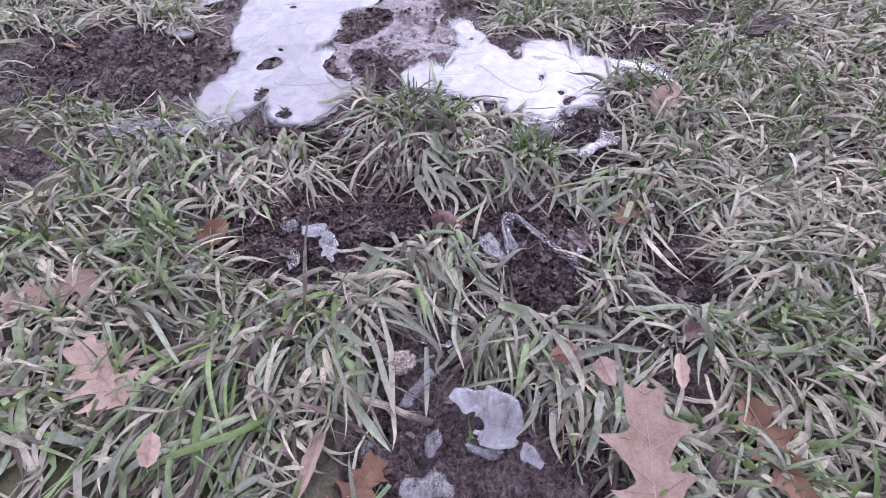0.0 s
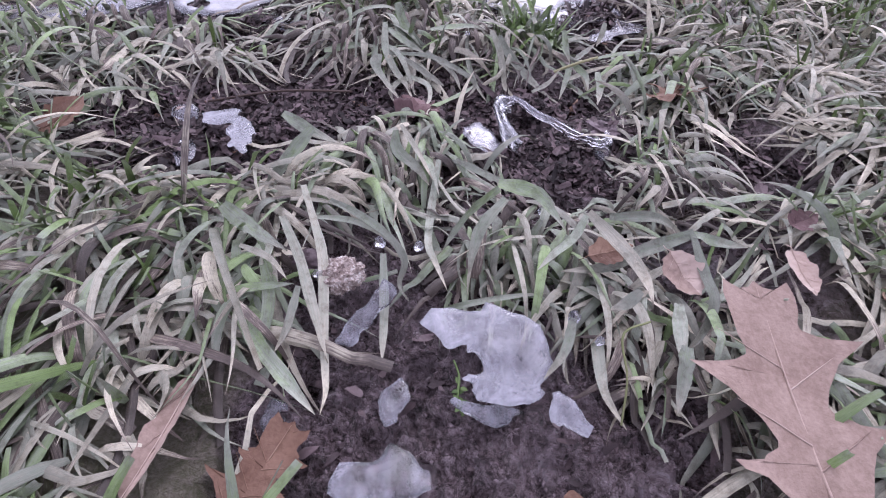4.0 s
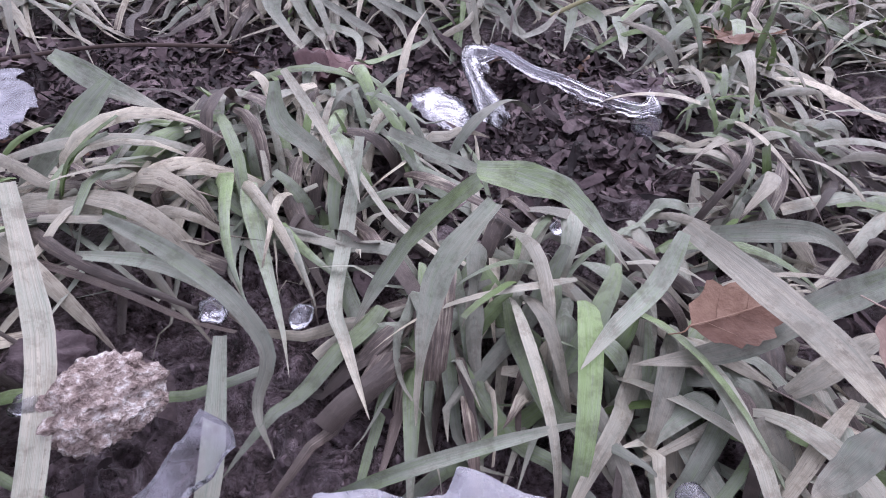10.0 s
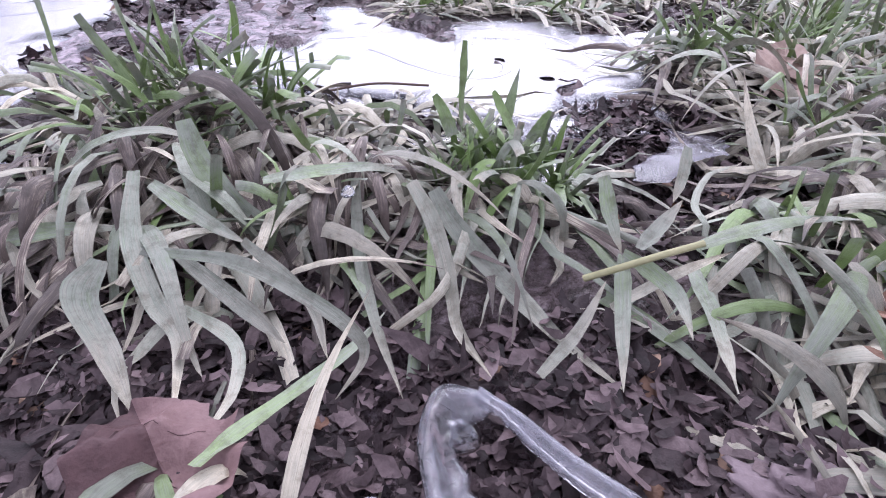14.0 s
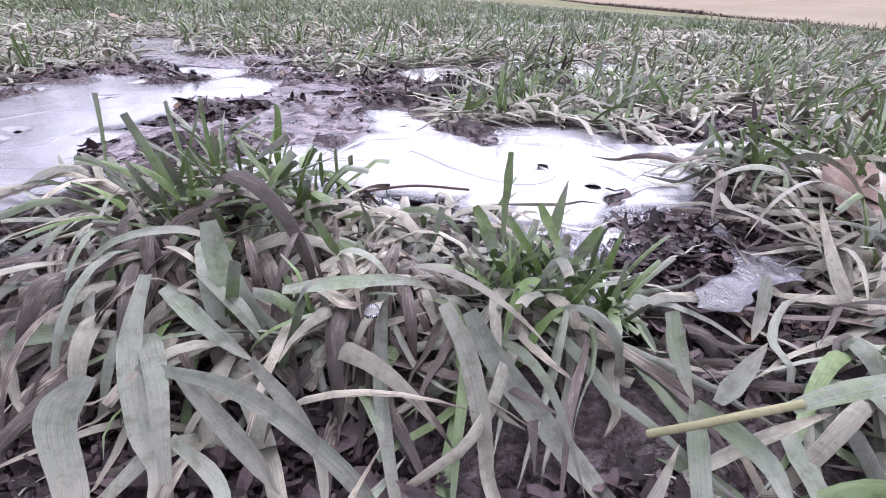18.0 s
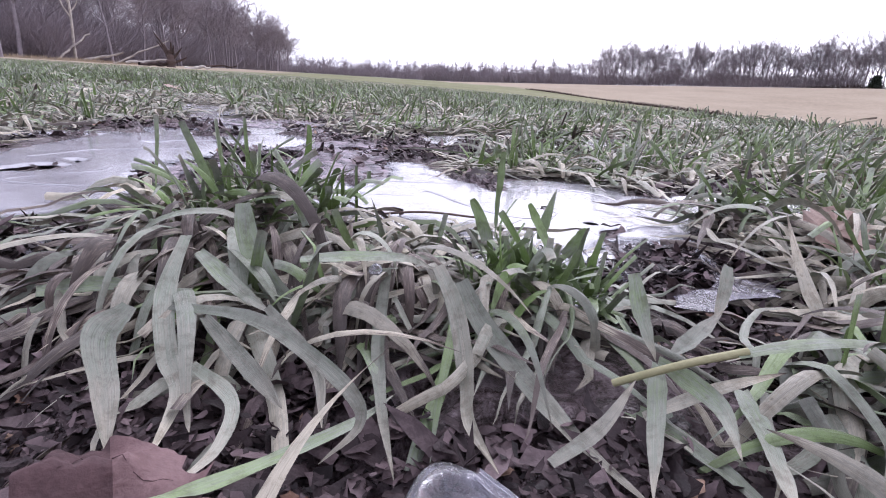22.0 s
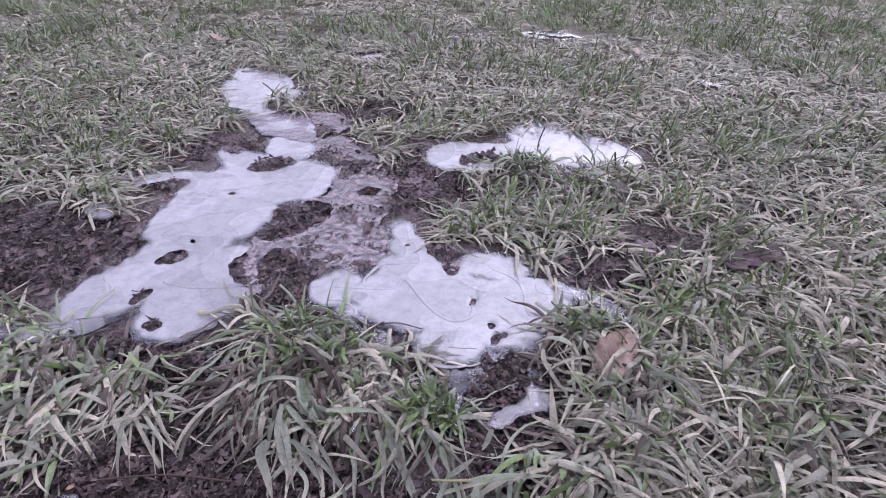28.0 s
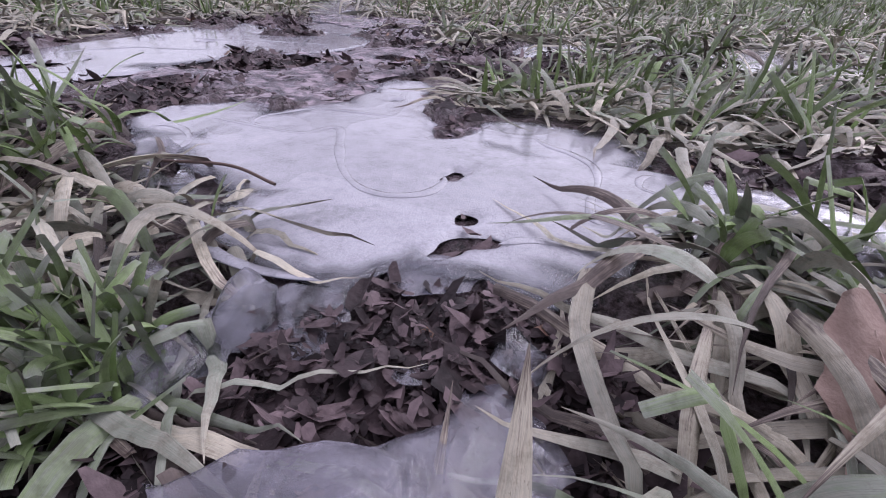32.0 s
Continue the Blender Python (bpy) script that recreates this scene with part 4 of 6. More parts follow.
def tuft_blades(g, x, y, r, count, length, heading, spread, fresh, upright, rise, wide, tall=1.0, hang=0.0, pale=0.28, ripe=0.0, rot_and_shade=0.10):
    """The blades of one or many tufts: long ones that sag out to the heading over a low mound, short cut green ones
    upright in the heart, and a share of dark dead ones whose colour also stands in for shade in the gaps.
    """
    rep = [np.repeat(np.atleast_1d(np.asarray(v, float)), count) for v in np.broadcast_arrays(x, y, r, length, heading, spread, fresh, upright, rise, wide)]
    x, y, r, length, heading, spread, fresh, upright, rise, wide = rep
    n = len(x)
    up = g.random(n) < upright
    rad, th = r * np.sqrt(g.random(n)), g.random(n) * 6.283
    bx = x + rad * np.cos(th) * np.where(up, 0.7, 1)
    by = y + rad * np.sin(th) * np.where(up, 0.55, 0.85) + np.where(up, 0.2 * r, 0.1 * r)
    out = np.arctan2(by - y, bx - x)
    hd = np.radians(heading) + g.normal(0, 1, n) * np.radians(spread)
    az = np.where(g.random(n) < 0.18, out + g.normal(0, 0.4, n), hd)
    el = np.where(up, g.uniform(0.6, 1.45, n), np.clip(g.normal(0.30 - 0.4 * hang, 0.38, n), -0.3 - 0.5 * hang, 1.1 - 0.5 * hang))
    ln = length * np.where(up, tall * g.uniform(0.22, 0.50, n), g.uniform(0.40, 1.15, n))
    droop = np.where(up, g.uniform(-0.2, 1.0, n), g.uniform(0.8, 2.7, n) + 0.7 * hang)
    age = np.where(up, g.normal(0.13, 0.12, n), g.normal(0.51 - 0.26 * fresh, 0.16, n))
    dead = g.random(n)
    age = np.where((dead < pale) & ~up, g.uniform(0.54, 0.78, n), np.where((dead > 1 - rot_and_shade) & ~up, g.uniform(0.9, 1.0, n), np.clip(age + np.where(up, 0.0, ripe), 0, 0.7)))
    mound = rise * np.clip(1.15 - ((bx - x) ** 2 + (by - y) ** 2) / (r * r), 0, 1) * g.uniform(0.25, 1.0, n)
    return {"base": np.stack([bx, by, ground(bx, by) + mound], -1), "az": az, "el": el, "len": ln, "droop": droop, "age": np.clip(age, 0, 1),
            "wide": wide * g.uniform(0.40, 1.15, n) * np.where(up, 0.68, 1), "curl": g.normal(0, 0.55, n), "roll": np.stack([g.normal(0, 0.34, n), g.normal(0, 0.70, n)], -1),
            "cut": (g.random(n) < np.where(up, 0.9, 0.15)).astype(float), "lie": g.uniform(0.002, 0.016, n), "kink": np.where(g.random(n) < 0.32, g.uniform(0.2, 0.85, n), 9.0),
            "fold": g.normal(0.35, 0.6, n), "veer": g.normal(0, 0.9, n), "crease": g.uniform(0.1, 0.7, n)}


rng = np.random.default_rng(11)
# x, y, radius, blades, length, heading, spread, freshness, share upright, mound, blade width
TUFTS = {
    "row of drooping grey-green grass above a mud hollow": [(-.44, .595, .065, 90, .115, -80, 40, .5, .06, .035, .009), (-.34, .605, .070, 110, .125, -88, 40, .45, .08, .040, .009), (-.255, .610, .050, 70, .115, -65, 40, .3, .05, .035, .009)],
    "large drooping grey-green grass tuft with a green heart": [(-.035, .665, .090, 300, .140, -88, 50, .40, .42, .045, .0078)],
    "small bushy tuft of cut green grass": [(.135, .590, .055, 230, .100, -85, 65, .55, .60, .030, .0072)],
    "draping front of a large grey-green grass tuft": [(-.055, .600, .062, 200, .085, -92, 42, .30, .02, .042, .0085), (.055, .590, .042, 95, .075, -88, 50, .3, .03, .036, .0080)],
    "flattened grey-green grass tuft between mud hollows": [(.00, .385, .075, 170, .105, -88, 36, .45, .03, .036, .0085), (.205, .350, .065, 150, .078, -95, 75, .25, .12, .022, .0065), (.095, .285, .060, 140, .095, -85, 40, .40, .02, .036, .0085), (.275, .515, .060, 110, .11, -100, 60, .3, .08, .03, .0085), (.335, .545, .060, 90, .11, -80, 60, .3, .08, .03, .0085), (.165, .215, .045, 80, .085, -95, 38, .40, .03, .03, .0085)],
    "long swept green-grey grass tuft": [(-.16, .290, .070, 130, .13, -95, 45, .7, .18, .034, .008), (-.25, .205, .085, 170, .16, -112, 26, 1.0, .04, .034, .0078), (-.125, .235, .035, 40, .080, -100, 22, .7, .04, .03, .008)],
    "bright green upright grass tuft": [(-.37, .400, .070, 130, .13, -95, 65, .9, .45, .03, .009), (-.47, .175, .070, 110, .12, -70, 65, .8, .35, .03, .010), (.42, .275, .080, 150, .12, -95, 65, .7, .45, .03, .0085), (.29, .150, .05, 60, .11, -95, 55, .6, .2, .025, .010)],
    "grey-green grass tuft at the edge of the ice": [(.330, .748, .045, 120, .085, -105, 75, .35, .15, .030, .0085), (.385, .660, .055, 100, .10, -80, 55, .2, .05, .03, .009)],
    "fresh green grass tuft behind the ice": [(.27, 1.235, .080, 190, .115, -100, 65, .7, .50, .040, .008), (.41, 1.175, .085, 160, .12, -90, 65, .5, .20, .035, .008)],
}
# single blades that stand out: x, y, z, heading, elevation, length, width, sag, curl, age
CUT_BLADES = [(.186, .506, .022, 12, .20, .095, .0095, .5, .0, .30), (.135, .600, .03, 60, 1.0, .03, .006, .2, 0, .15)]
EDGE_BLADES = [(.285, .592, -.004, 104, .75, .062, .0095, -.3, .1, .66), (.300, .765, .010, 84, 1.2, .050, .0075, .2, .0, .30), (.310, .70, .03, 150, .3, .06, .008, 1.4, .3, .45), (.32, .68, .03, 200, .25, .07, .009, 1.2, .2, .55)]
HEROES = {4: CUT_BLADES, 20: EDGE_BLADES}
# long blades that drape over the tufts: the way each one hangs, its width and age
DRAPED_LARGE = [
    ([(-0.013, 0.596, 0.041), (-0.008, 0.588, 0.024), (0.006, 0.577, 0.006), (0.025, 0.568, -0.004), (0.044, 0.560, -0.004)], 0.0112, 0.35),
    ([(-0.084, 0.600, 0.008), (-0.057, 0.600, 0.029), (-0.029, 0.600, 0.035), (-0.010, 0.600, 0.029)], 0.0053, 0.37),
    ([(0.022, 0.570, 0.023), (0.045, 0.572, 0.025), (0.069, 0.574, 0.025), (0.083, 0.575, 0.020)], 0.0062, 0.35),
    ([(0.085, 0.545, 0.033), (0.093, 0.534, 0.019), (0.098, 0.518, -0.001), (0.099, 0.503, -0.008), (0.107, 0.479, -0.008)], 0.0075, 0.52),
    ([(0.095, 0.555, 0.023), (0.104, 0.541, 0.011), (0.124, 0.513, -0.003), (0.137, 0.492, -0.008), (0.151, 0.470, -0.009)], 0.0091, 0.45),
    ([(0.061, 0.575, 0.019), (0.062, 0.541, 0.002), (0.067, 0.510, -0.006), (0.076, 0.473, -0.007)], 0.0058, 0.42),
    ([(-0.023, 0.540, 0.011), (0.017, 0.521, 0.018), (0.044, 0.504, 0.014), (0.061, 0.490, 0.009), (0.064, 0.483, 0.003), (0.055, 0.470, -0.000)], 0.0057, 0.43),
    ([(-0.032, 0.530, 0.015), (-0.036, 0.517, 0.009), (-0.024, 0.499, -0.002), (-0.010, 0.477, -0.008)], 0.0115, 0.44)]
DRAPED_LARGE_BACK = [
    ([(-0.026, 0.565, 0.033), (-0.026, 0.544, 0.015), (-0.016, 0.523, -0.000), (-0.005, 0.508, -0.008), (0.003, 0.473, -0.008)], 0.0084, 0.45),
    ([(0.019, 0.450, 0.004), (0.025, 0.466, -0.006), (0.044, 0.484, -0.008), (0.061, 0.500, -0.008), (0.072, 0.515, -0.007)], 0.0057, 0.27),
    ([(-0.024, 0.570, 0.024), (-0.002, 0.556, 0.014), (0.016, 0.545, 0.008)], 0.0074, 0.37),
    ([(0.032, 0.570, -0.002), (0.057, 0.567, 0.007), (0.080, 0.565, 0.016)], 0.0039, 0.56),
    ([(-0.005, 0.520, -0.003), (0.017, 0.502, -0.004), (0.019, 0.485, -0.010), (0.012, 0.467, -0.011)], 0.0054, 0.47),
    ([(-0.009, 0.540, 0.007), (0.021, 0.514, -0.002), (0.035, 0.500, -0.005)], 0.0067, 0.46),
    ([(0.017, 0.540, 0.013), (0.043, 0.513, 0.004), (0.051, 0.490, -0.004)], 0.0051, 0.48),
    ([(-0.094, 0.560, 0.004), (-0.064, 0.560, 0.010), (-0.035, 0.560, 0.009)], 0.0075, 0.31)]
DRAPED_CUT = [
    ([(0.168, 0.520, 0.010), (0.176, 0.506, 0.009), (0.180, 0.495, 0.007), (0.179, 0.480, 0.001)], 0.0068, 0.33),
    ([(0.157, 0.530, 0.040), (0.161, 0.525, 0.025), (0.167, 0.520, 0.010)], 0.0066, 0.35),
    ([(0.168, 0.520, 0.009), (0.158, 0.493, 0.003), (0.145, 0.461, 0.002)], 0.0064, 0.37),
    ([(0.148, 0.526, -0.008), (0.169, 0.506, -0.009), (0.183, 0.481, -0.010), (0.190, 0.459, -0.011)], 0.0069, 0.31),
    ([(0.197, 0.515, 0.003), (0.194, 0.490, -0.001), (0.184, 0.459, -0.002)], 0.0088, 0.39),
    ([(0.169, 0.512, 0.018), (0.180, 0.520, 0.022), (0.193, 0.530, 0.027)], 0.0064, 0.46),
    ([(0.209, 0.560, 0.035), (0.205, 0.552, 0.025), (0.200, 0.545, 0.016)], 0.0066, 0.47)]
DRAPED_CUT_BACK = [
    ([(0.157, 0.500, -0.000), (0.184, 0.508, 0.007), (0.212, 0.515, 0.011)], 0.0047, 0.60),
    ([(0.112, 0.590, 0.074), (0.111, 0.587, 0.054), (0.111, 0.585, 0.033)], 0.0049, 0.10),
    ([(0.099, 0.590, 0.051), (0.104, 0.590, 0.041), (0.108, 0.590, 0.031)], 0.0060, 0.16),
    ([(0.128, 0.600, 0.048), (0.134, 0.600, 0.037), (0.142, 0.600, 0.023)], 0.0054, 0.12),
    ([(0.158, 0.600, 0.037), (0.154, 0.600, 0.030), (0.149, 0.600, 0.022)], 0.0061, 0.14),
    ([(0.118, 0.465, 0.009), (0.137, 0.483, 0.008), (0.152, 0.500, 0.014)], 0.0044, 0.52)]
DRAPED_SWEPT = [
    ([(-0.085, 0.274, 0.030), (-0.072, 0.247, 0.019), (-0.062, 0.218, 0.011), (-0.053, 0.192, 0.009), (-0.047, 0.175, 0.008)], 0.0080, 0.50),
    ([(-0.071, 0.290, 0.043), (-0.063, 0.268, 0.029), (-0.057, 0.247, 0.016), (-0.055, 0.209, -0.003), (-0.052, 0.182, -0.009), (-0.050, 0.166, -0.010), (-0.052, 0.153, -0.011)], 0.0066, 0.54),
    ([(-0.122, 0.276, 0.039), (-0.111, 0.269, 0.032), (-0.097, 0.261, 0.025), (-0.080, 0.252, 0.019)], 0.0115, 0.33),
    ([(-0.057, 0.297, 0.023), (-0.036, 0.284, 0.021), (-0.015, 0.268, 0.015), (-0.004, 0.255, 0.004), (-0.008, 0.244, -0.008), (-0.001, 0.228, -0.008)], 0.0060, 0.39),
    ([(-0.072, 0.297, 0.007), (-0.042, 0.284, 0.015), (-0.025, 0.275, 0.014), (-0.012, 0.266, 0.009)], 0.0045, 0.41),
    ([(-0.105, 0.210, 0.011), (-0.087, 0.187, 0.007), (-0.068, 0.165, 0.006), (-0.051, 0.146, 0.005)], 0.0104, 0.31)]
DRAPED_SWEPT_BACK = [
    ([(-0.108, 0.222, 0.018), (-0.092, 0.225, 0.017), (-0.073, 0.228, 0.015)], 0.0058, 0.26),
    ([(-0.070, 0.226, 0.015), (-0.074, 0.202, 0.008), (-0.079, 0.183, 0.007)], 0.0053, 0.46),
    ([(-0.019, 0.262, 0.004), (-0.018, 0.227, -0.009), (-0.018, 0.202, -0.010), (-0.018, 0.186, -0.011)], 0.0068, 0.44),
    ([(-0.108, 0.250, 0.028), (-0.088, 0.240, 0.026), (-0.077, 0.230, 0.016)], 0.0044, 0.58),
    ([(-0.093, 0.240, 0.020), (-0.088, 0.220, 0.011), (-0.088, 0.196, 0.006), (-0.093, 0.185, 0.005)], 0.0077, 0.31)]
DRAPED_FLAT = [
    ([(0.119, 0.266, 0.037), (0.133, 0.241, 0.034), (0.140, 0.223, 0.033), (0.143, 0.208, 0.031), (0.142, 0.194, 0.029)], 0.0087, 0.60),
    ([(0.187, 0.250, 0.032), (0.156, 0.245, 0.022), (0.130, 0.240, 0.011), (0.100, 0.238, 0.010)], 0.0095, 0.41),
    ([(0.186, 0.250, 0.031), (0.187, 0.226, 0.023), (0.185, 0.202, 0.021), (0.168, 0.180, 0.020), (0.155, 0.169, 0.019)], 0.0087, 0.39),
    ([(0.187, 0.250, 0.031), (0.207, 0.250, 0.023), (0.231, 0.250, 0.017)], 0.0075, 0.37),
    ([(0.111, 0.238, -0.004), (0.118, 0.203, -0.008), (0.115, 0.175, -0.008), (0.114, 0.158, -0.008), (0.121, 0.138, -0.010)], 0.0078, 0.46),
    ([(0.100, 0.200, 0.011), (0.092, 0.181, 0.005), (0.076, 0.163, 0.004)], 0.0063, 0.42),
    ([(0.155, 0.182, -0.008), (0.144, 0.158, -0.008), (0.129, 0.137, -0.009)], 0.0082, 0.46),
    ([(0.166, 0.205, 0.016), (0.157, 0.180, 0.019), (0.153, 0.163, 0.018)], 0.0086, 0.41),
    ([(0.011, 0.212, -0.001), (0.033, 0.217, 0.003), (0.064, 0.223, 0.003), (0.090, 0.228, -0.001)], 0.0043, 0.35)]
DRAPED_FLAT_BACK = [
    ([(0.063, 0.300, 0.034), (0.088, 0.294, 0.031), (0.104, 0.290, 0.022)], 0.0115, 0.27),
    ([(0.138, 0.205, 0.030), (0.129, 0.200, 0.025), (0.117, 0.195, 0.025)], 0.0076, 0.48),
    ([(0.155, 0.170, 0.024), (0.146, 0.152, 0.025), (0.135, 0.131, 0.024)], 0.0093, 0.37),
    ([(0.062, 0.290, 0.038), (0.044, 0.278, 0.032), (0.032, 0.267, 0.024), (0.021, 0.255, 0.012)], 0.0082, 0.29),
    ([(0.067, 0.286, 0.032), (0.050, 0.270, 0.022), (0.043, 0.256, 0.010), (0.038, 0.234, -0.008)], 0.0092, 0.41),
    ([(0.074, 0.292, 0.038), (0.088, 0.285, 0.036), (0.100, 0.277, 0.026), (0.110, 0.270, 0.014)], 0.0071, 0.30),
    ([(0.117, 0.263, 0.037), (0.109, 0.254, 0.026), (0.094, 0.244, 0.020), (0.083, 0.235, 0.015)], 0.0061, 0.39),
    ([(0.143, 0.282, 0.017), (0.172, 0.274, 0.023), (0.195, 0.270, 0.010)], 0.0077, 0.42)]
DRAPED_MIDDLE = [
    ([(-0.102, 0.386, 0.037), (-0.081, 0.379, 0.025), (-0.058, 0.372, 0.017)], 0.0097, 0.37),
    ([(-0.078, 0.375, 0.030), (-0.094, 0.362, 0.016), (-0.110, 0.349, 0.002), (-0.120, 0.340, -0.010)], 0.0115, 0.35),
    ([(-0.011, 0.369, 0.032), (-0.010, 0.360, 0.019), (0.005, 0.348, 0.011), (0.015, 0.338, 0.000)], 0.0094, 0.37),
    ([(-0.007, 0.371, 0.036), (0.006, 0.353, 0.023), (0.018, 0.335, 0.008)], 0.0046, 0.58),
    ([(0.023, 0.352, 0.015), (0.016, 0.318, -0.008), (0.013, 0.282, -0.008), (0.017, 0.265, -0.008), (0.025, 0.237, -0.008)], 0.0067, 0.44),
    ([(0.035, 0.335, 0.028), (0.061, 0.326, 0.019), (0.081, 0.320, 0.013)], 0.0055, 0.41)]
DRAPED = {4: DRAPED_CUT + DRAPED_CUT_BACK, 5: DRAPED_LARGE + DRAPED_LARGE_BACK, 7: DRAPED_MIDDLE, 9: DRAPED_FLAT + DRAPED_FLAT_BACK, 15: DRAPED_SWEPT + DRAPED_SWEPT_BACK}


def draped_blade(points, wide, age, seed, at):
    """One long blade laid along a curve: creased along the midrib, slightly twisted, narrowing to a tip."""
    g = np.random.default_rng(seed)
    n, across = 22, 5
    path = smooth_path(points, n)
    s = np.linspace(0, 1, n)
    tang = np.gradient(path, axis=0)
    tang /= np.linalg.norm(tang, axis=1)[:, None]
    face = np.array([g.normal(0, .25), -0.6, 0.8])
    side = np.cross(tang, face)
    side /= np.maximum(np.linalg.norm(side, axis=1), 1e-6)[:, None]
    up = np.cross(side, tang)
    th = g.normal(0, .25) + g.normal(0, .5) * (s - .3) + .25 * vnoise(8 * s + seed, 0 * s, 2.0, seed)
    side, up = side * np.cos(th)[:, None] + up * np.sin(th)[:, None], up * np.cos(th)[:, None] - side * np.sin(th)[:, None]
    stub = age < 0.2
    taper = np.minimum(1, .62 + 1.6 * s) * (np.minimum(1, .75 + .5 * s) if stub else np.clip(1.02 - s**3.2, .04, 1)) * (1 + .07 * vnoise(9 * s, 0 * s, 1.0, seed + 3))
    offs, crease = np.linspace(-.5, .5, across), g.uniform(.08, .35)
    V = np.stack([path + side * (o * wide * taper)[:, None] + up * ((abs(o) - .25) * crease * wide * taper + .06 * wide * vnoise(10 * s, 0 * s + 4 * o, 1.0, seed + 5))[:, None] for o in offs], 1)
    uv = np.stack([np.broadcast_to(offs + .5, (n, across)), np.broadcast_to(s[:, None], (n, across))], -1)
    i = np.arange(n * across).reshape(n, across)
    Q = np.stack([i[:-1, :-1], i[:-1, 1:], i[1:, 1:], i[1:, :-1]], -1).reshape(-1, 4)
    return quads_mesh("blade", V.reshape(-1, 3) - at, Q, MAT_BLADE, uv.reshape(-1, 2), {"age": np.full(n * across, age)})


def hero_table(rows):
    t = np.array(rows, float)
    n = len(t)
    return {"base": t[:, :3], "az": np.radians(t[:, 3]), "el": t[:, 4], "len": t[:, 5], "wide": t[:, 6], "droop": t[:, 7], "curl": t[:, 8], "age": t[:, 9],
            "roll": np.stack([rng.normal(0, 0.25, n), rng.normal(0, 0.5, n)], -1), "cut": np.zeros(n), "lie": np.full(n, 0.006), "kink": np.full(n, 9.0),
            "fold": np.zeros(n), "veer": np.zeros(n), "crease": np.full(n, 0.45)}


ALL_TUFTS = [(label, t) for label, group in TUFTS.items() for t in group]
for number, (label, t) in enumerate(ALL_TUFTS):
    x, y, r, count, length, heading, spread, fresh, upright, rise, wide = t
    # tufts 3, 5 and 6 get more dark blades, painting shade into their gaps
    tables = [tuft_blades(rng, x, y, r, count, length, heading, spread, fresh, upright, rise, wide, 0.75, 0.7 if y > 0.55 and y < 0.7 else 0.25, 0.10, 0.0, 0.60 if number in (5, 6) else (0.45 if number == 3 else 0.26))]
    if number in HEROES:
        tables.append(hero_table(HEROES[number]))
    tuft = thing("grass_tuft", label, "grass tuft", "near grass tufts")
    at = np.array([x, y, float(ground(x, y))])
    tuft.location = at
    for table in tables:
        V, Q, uv, A = blade_arrays(table, 12, 3)
        V = V - at
        q0 = Q[0].reshape(-1, 4)
        over = np.max([blobs(V[:, j, 1, 0] + x, V[:, j, 1, 1] + y, ICE_RIGHT) for j in (6, 8, 10, 12)], 0)
        on_ice = (y > 0.55) & (y < 0.72) & (((table["age"] > 0.34) & (over > 0.002)) | (over > 0.03))
        hollow = np.min([((V[:, j, 1, 0] + x - .130) / .042) ** 2 + ((V[:, j, 1, 1] + y - .362) / .048) ** 2 for j in (0, 2, 4, 6, 8, 10, 12)], 0)
        on_ice |= (hollow < 1) & (y < 0.45) & (len(V) > 20)
        for k in np.flatnonzero(~on_ice):
            part("blade", quads_mesh("blade", V[k].reshape(-1, 3), q0, MAT_BLADE, uv[k].reshape(-1, 2), {"age": A[k].ravel()}), tuft)
    for k, (points, blade_wide, blade_age) in enumerate(DRAPED.get(number, [])):
        part("blade", draped_blade(points, blade_wide, blade_age, 100 * number + k, at), tuft)


def in_view(x, y):
    return np.abs(x - 0.1) < 1.25 * (y + 0.25)


def scatter(label, box, cell, count, length, nseg, across, wide, seed, upright=0.15, rise=0.022, near=False, tall=1.3, around=False, pale=0.38):
    """Tufts on a jittered grid, joined into one sward."""
    g = np.random.default_rng(seed)
    X, Y = np.meshgrid(np.arange(box[0], box[1], cell), np.arange(box[2], box[3], cell))
    x, y = (X + g.uniform(-.5, .5, X.shape) * cell).ravel(), (Y + g.uniform(-.5, .5, X.shape) * cell).ravel()
    keep = (np.logical_not(in_view(x, y)) if around else in_view(x, y)) & ((np.abs(x) > 0.3) | (y > 0.05) | (y < -0.25)) & ~((x < -0.3 * y) & (np.hypot(x, y) > 27.0))
    x, y = x[keep], y[keep]
    if y.min() < 3:
        keep = bare(x, y) < 0.3
        if near:
            for _, t in ALL_TUFTS:
                keep &= (x - t[0]) ** 2 + (y - t[1]) ** 2 > (0.75 * t[2]) ** 2
            keep &= ~((np.abs(x - 0.06) < 0.10) & (y < 0.56)) & ~((np.abs(x - 0.26) < 0.07) & (y > 0.56) & (y < 0.72))
        x, y = x[keep], y[keep]
    heading = 170 * vnoise(x, y, 0.35, 77) - 90
    fresh = np.clip(0.40 + 0.6 * vnoise(x, y, 0.22, 78) - 0.45 * step(0.25, 0.6, x) * step(1.8, 1.0, y) + 0.25 * step(-0.2, -0.4, x), -0.3, 1)
    green = np.clip(upright * (0.9 + 1.3 * vnoise(x, y, 0.25, 79)), 0.02, 0.9)
    table = tuft_blades(g, x, y, cell * 0.6, count, length * g.uniform(0.8, 1.15, len(x)), heading, 60, fresh, green, rise, wide, tall, pale=pale, ripe=0.15, rot_and_shade=0.05)
    V, Q, uv, A = blade_arrays(table, nseg, across)
    me = quads_mesh("field_grass", V.reshape(-1, 3), Q.reshape(-1, 4), MAT_BLADE, uv.reshape(-1, 2), {"age": A.ravel()})
    return tagged(new("field_grass", me), label, "grass", kind="stuff")


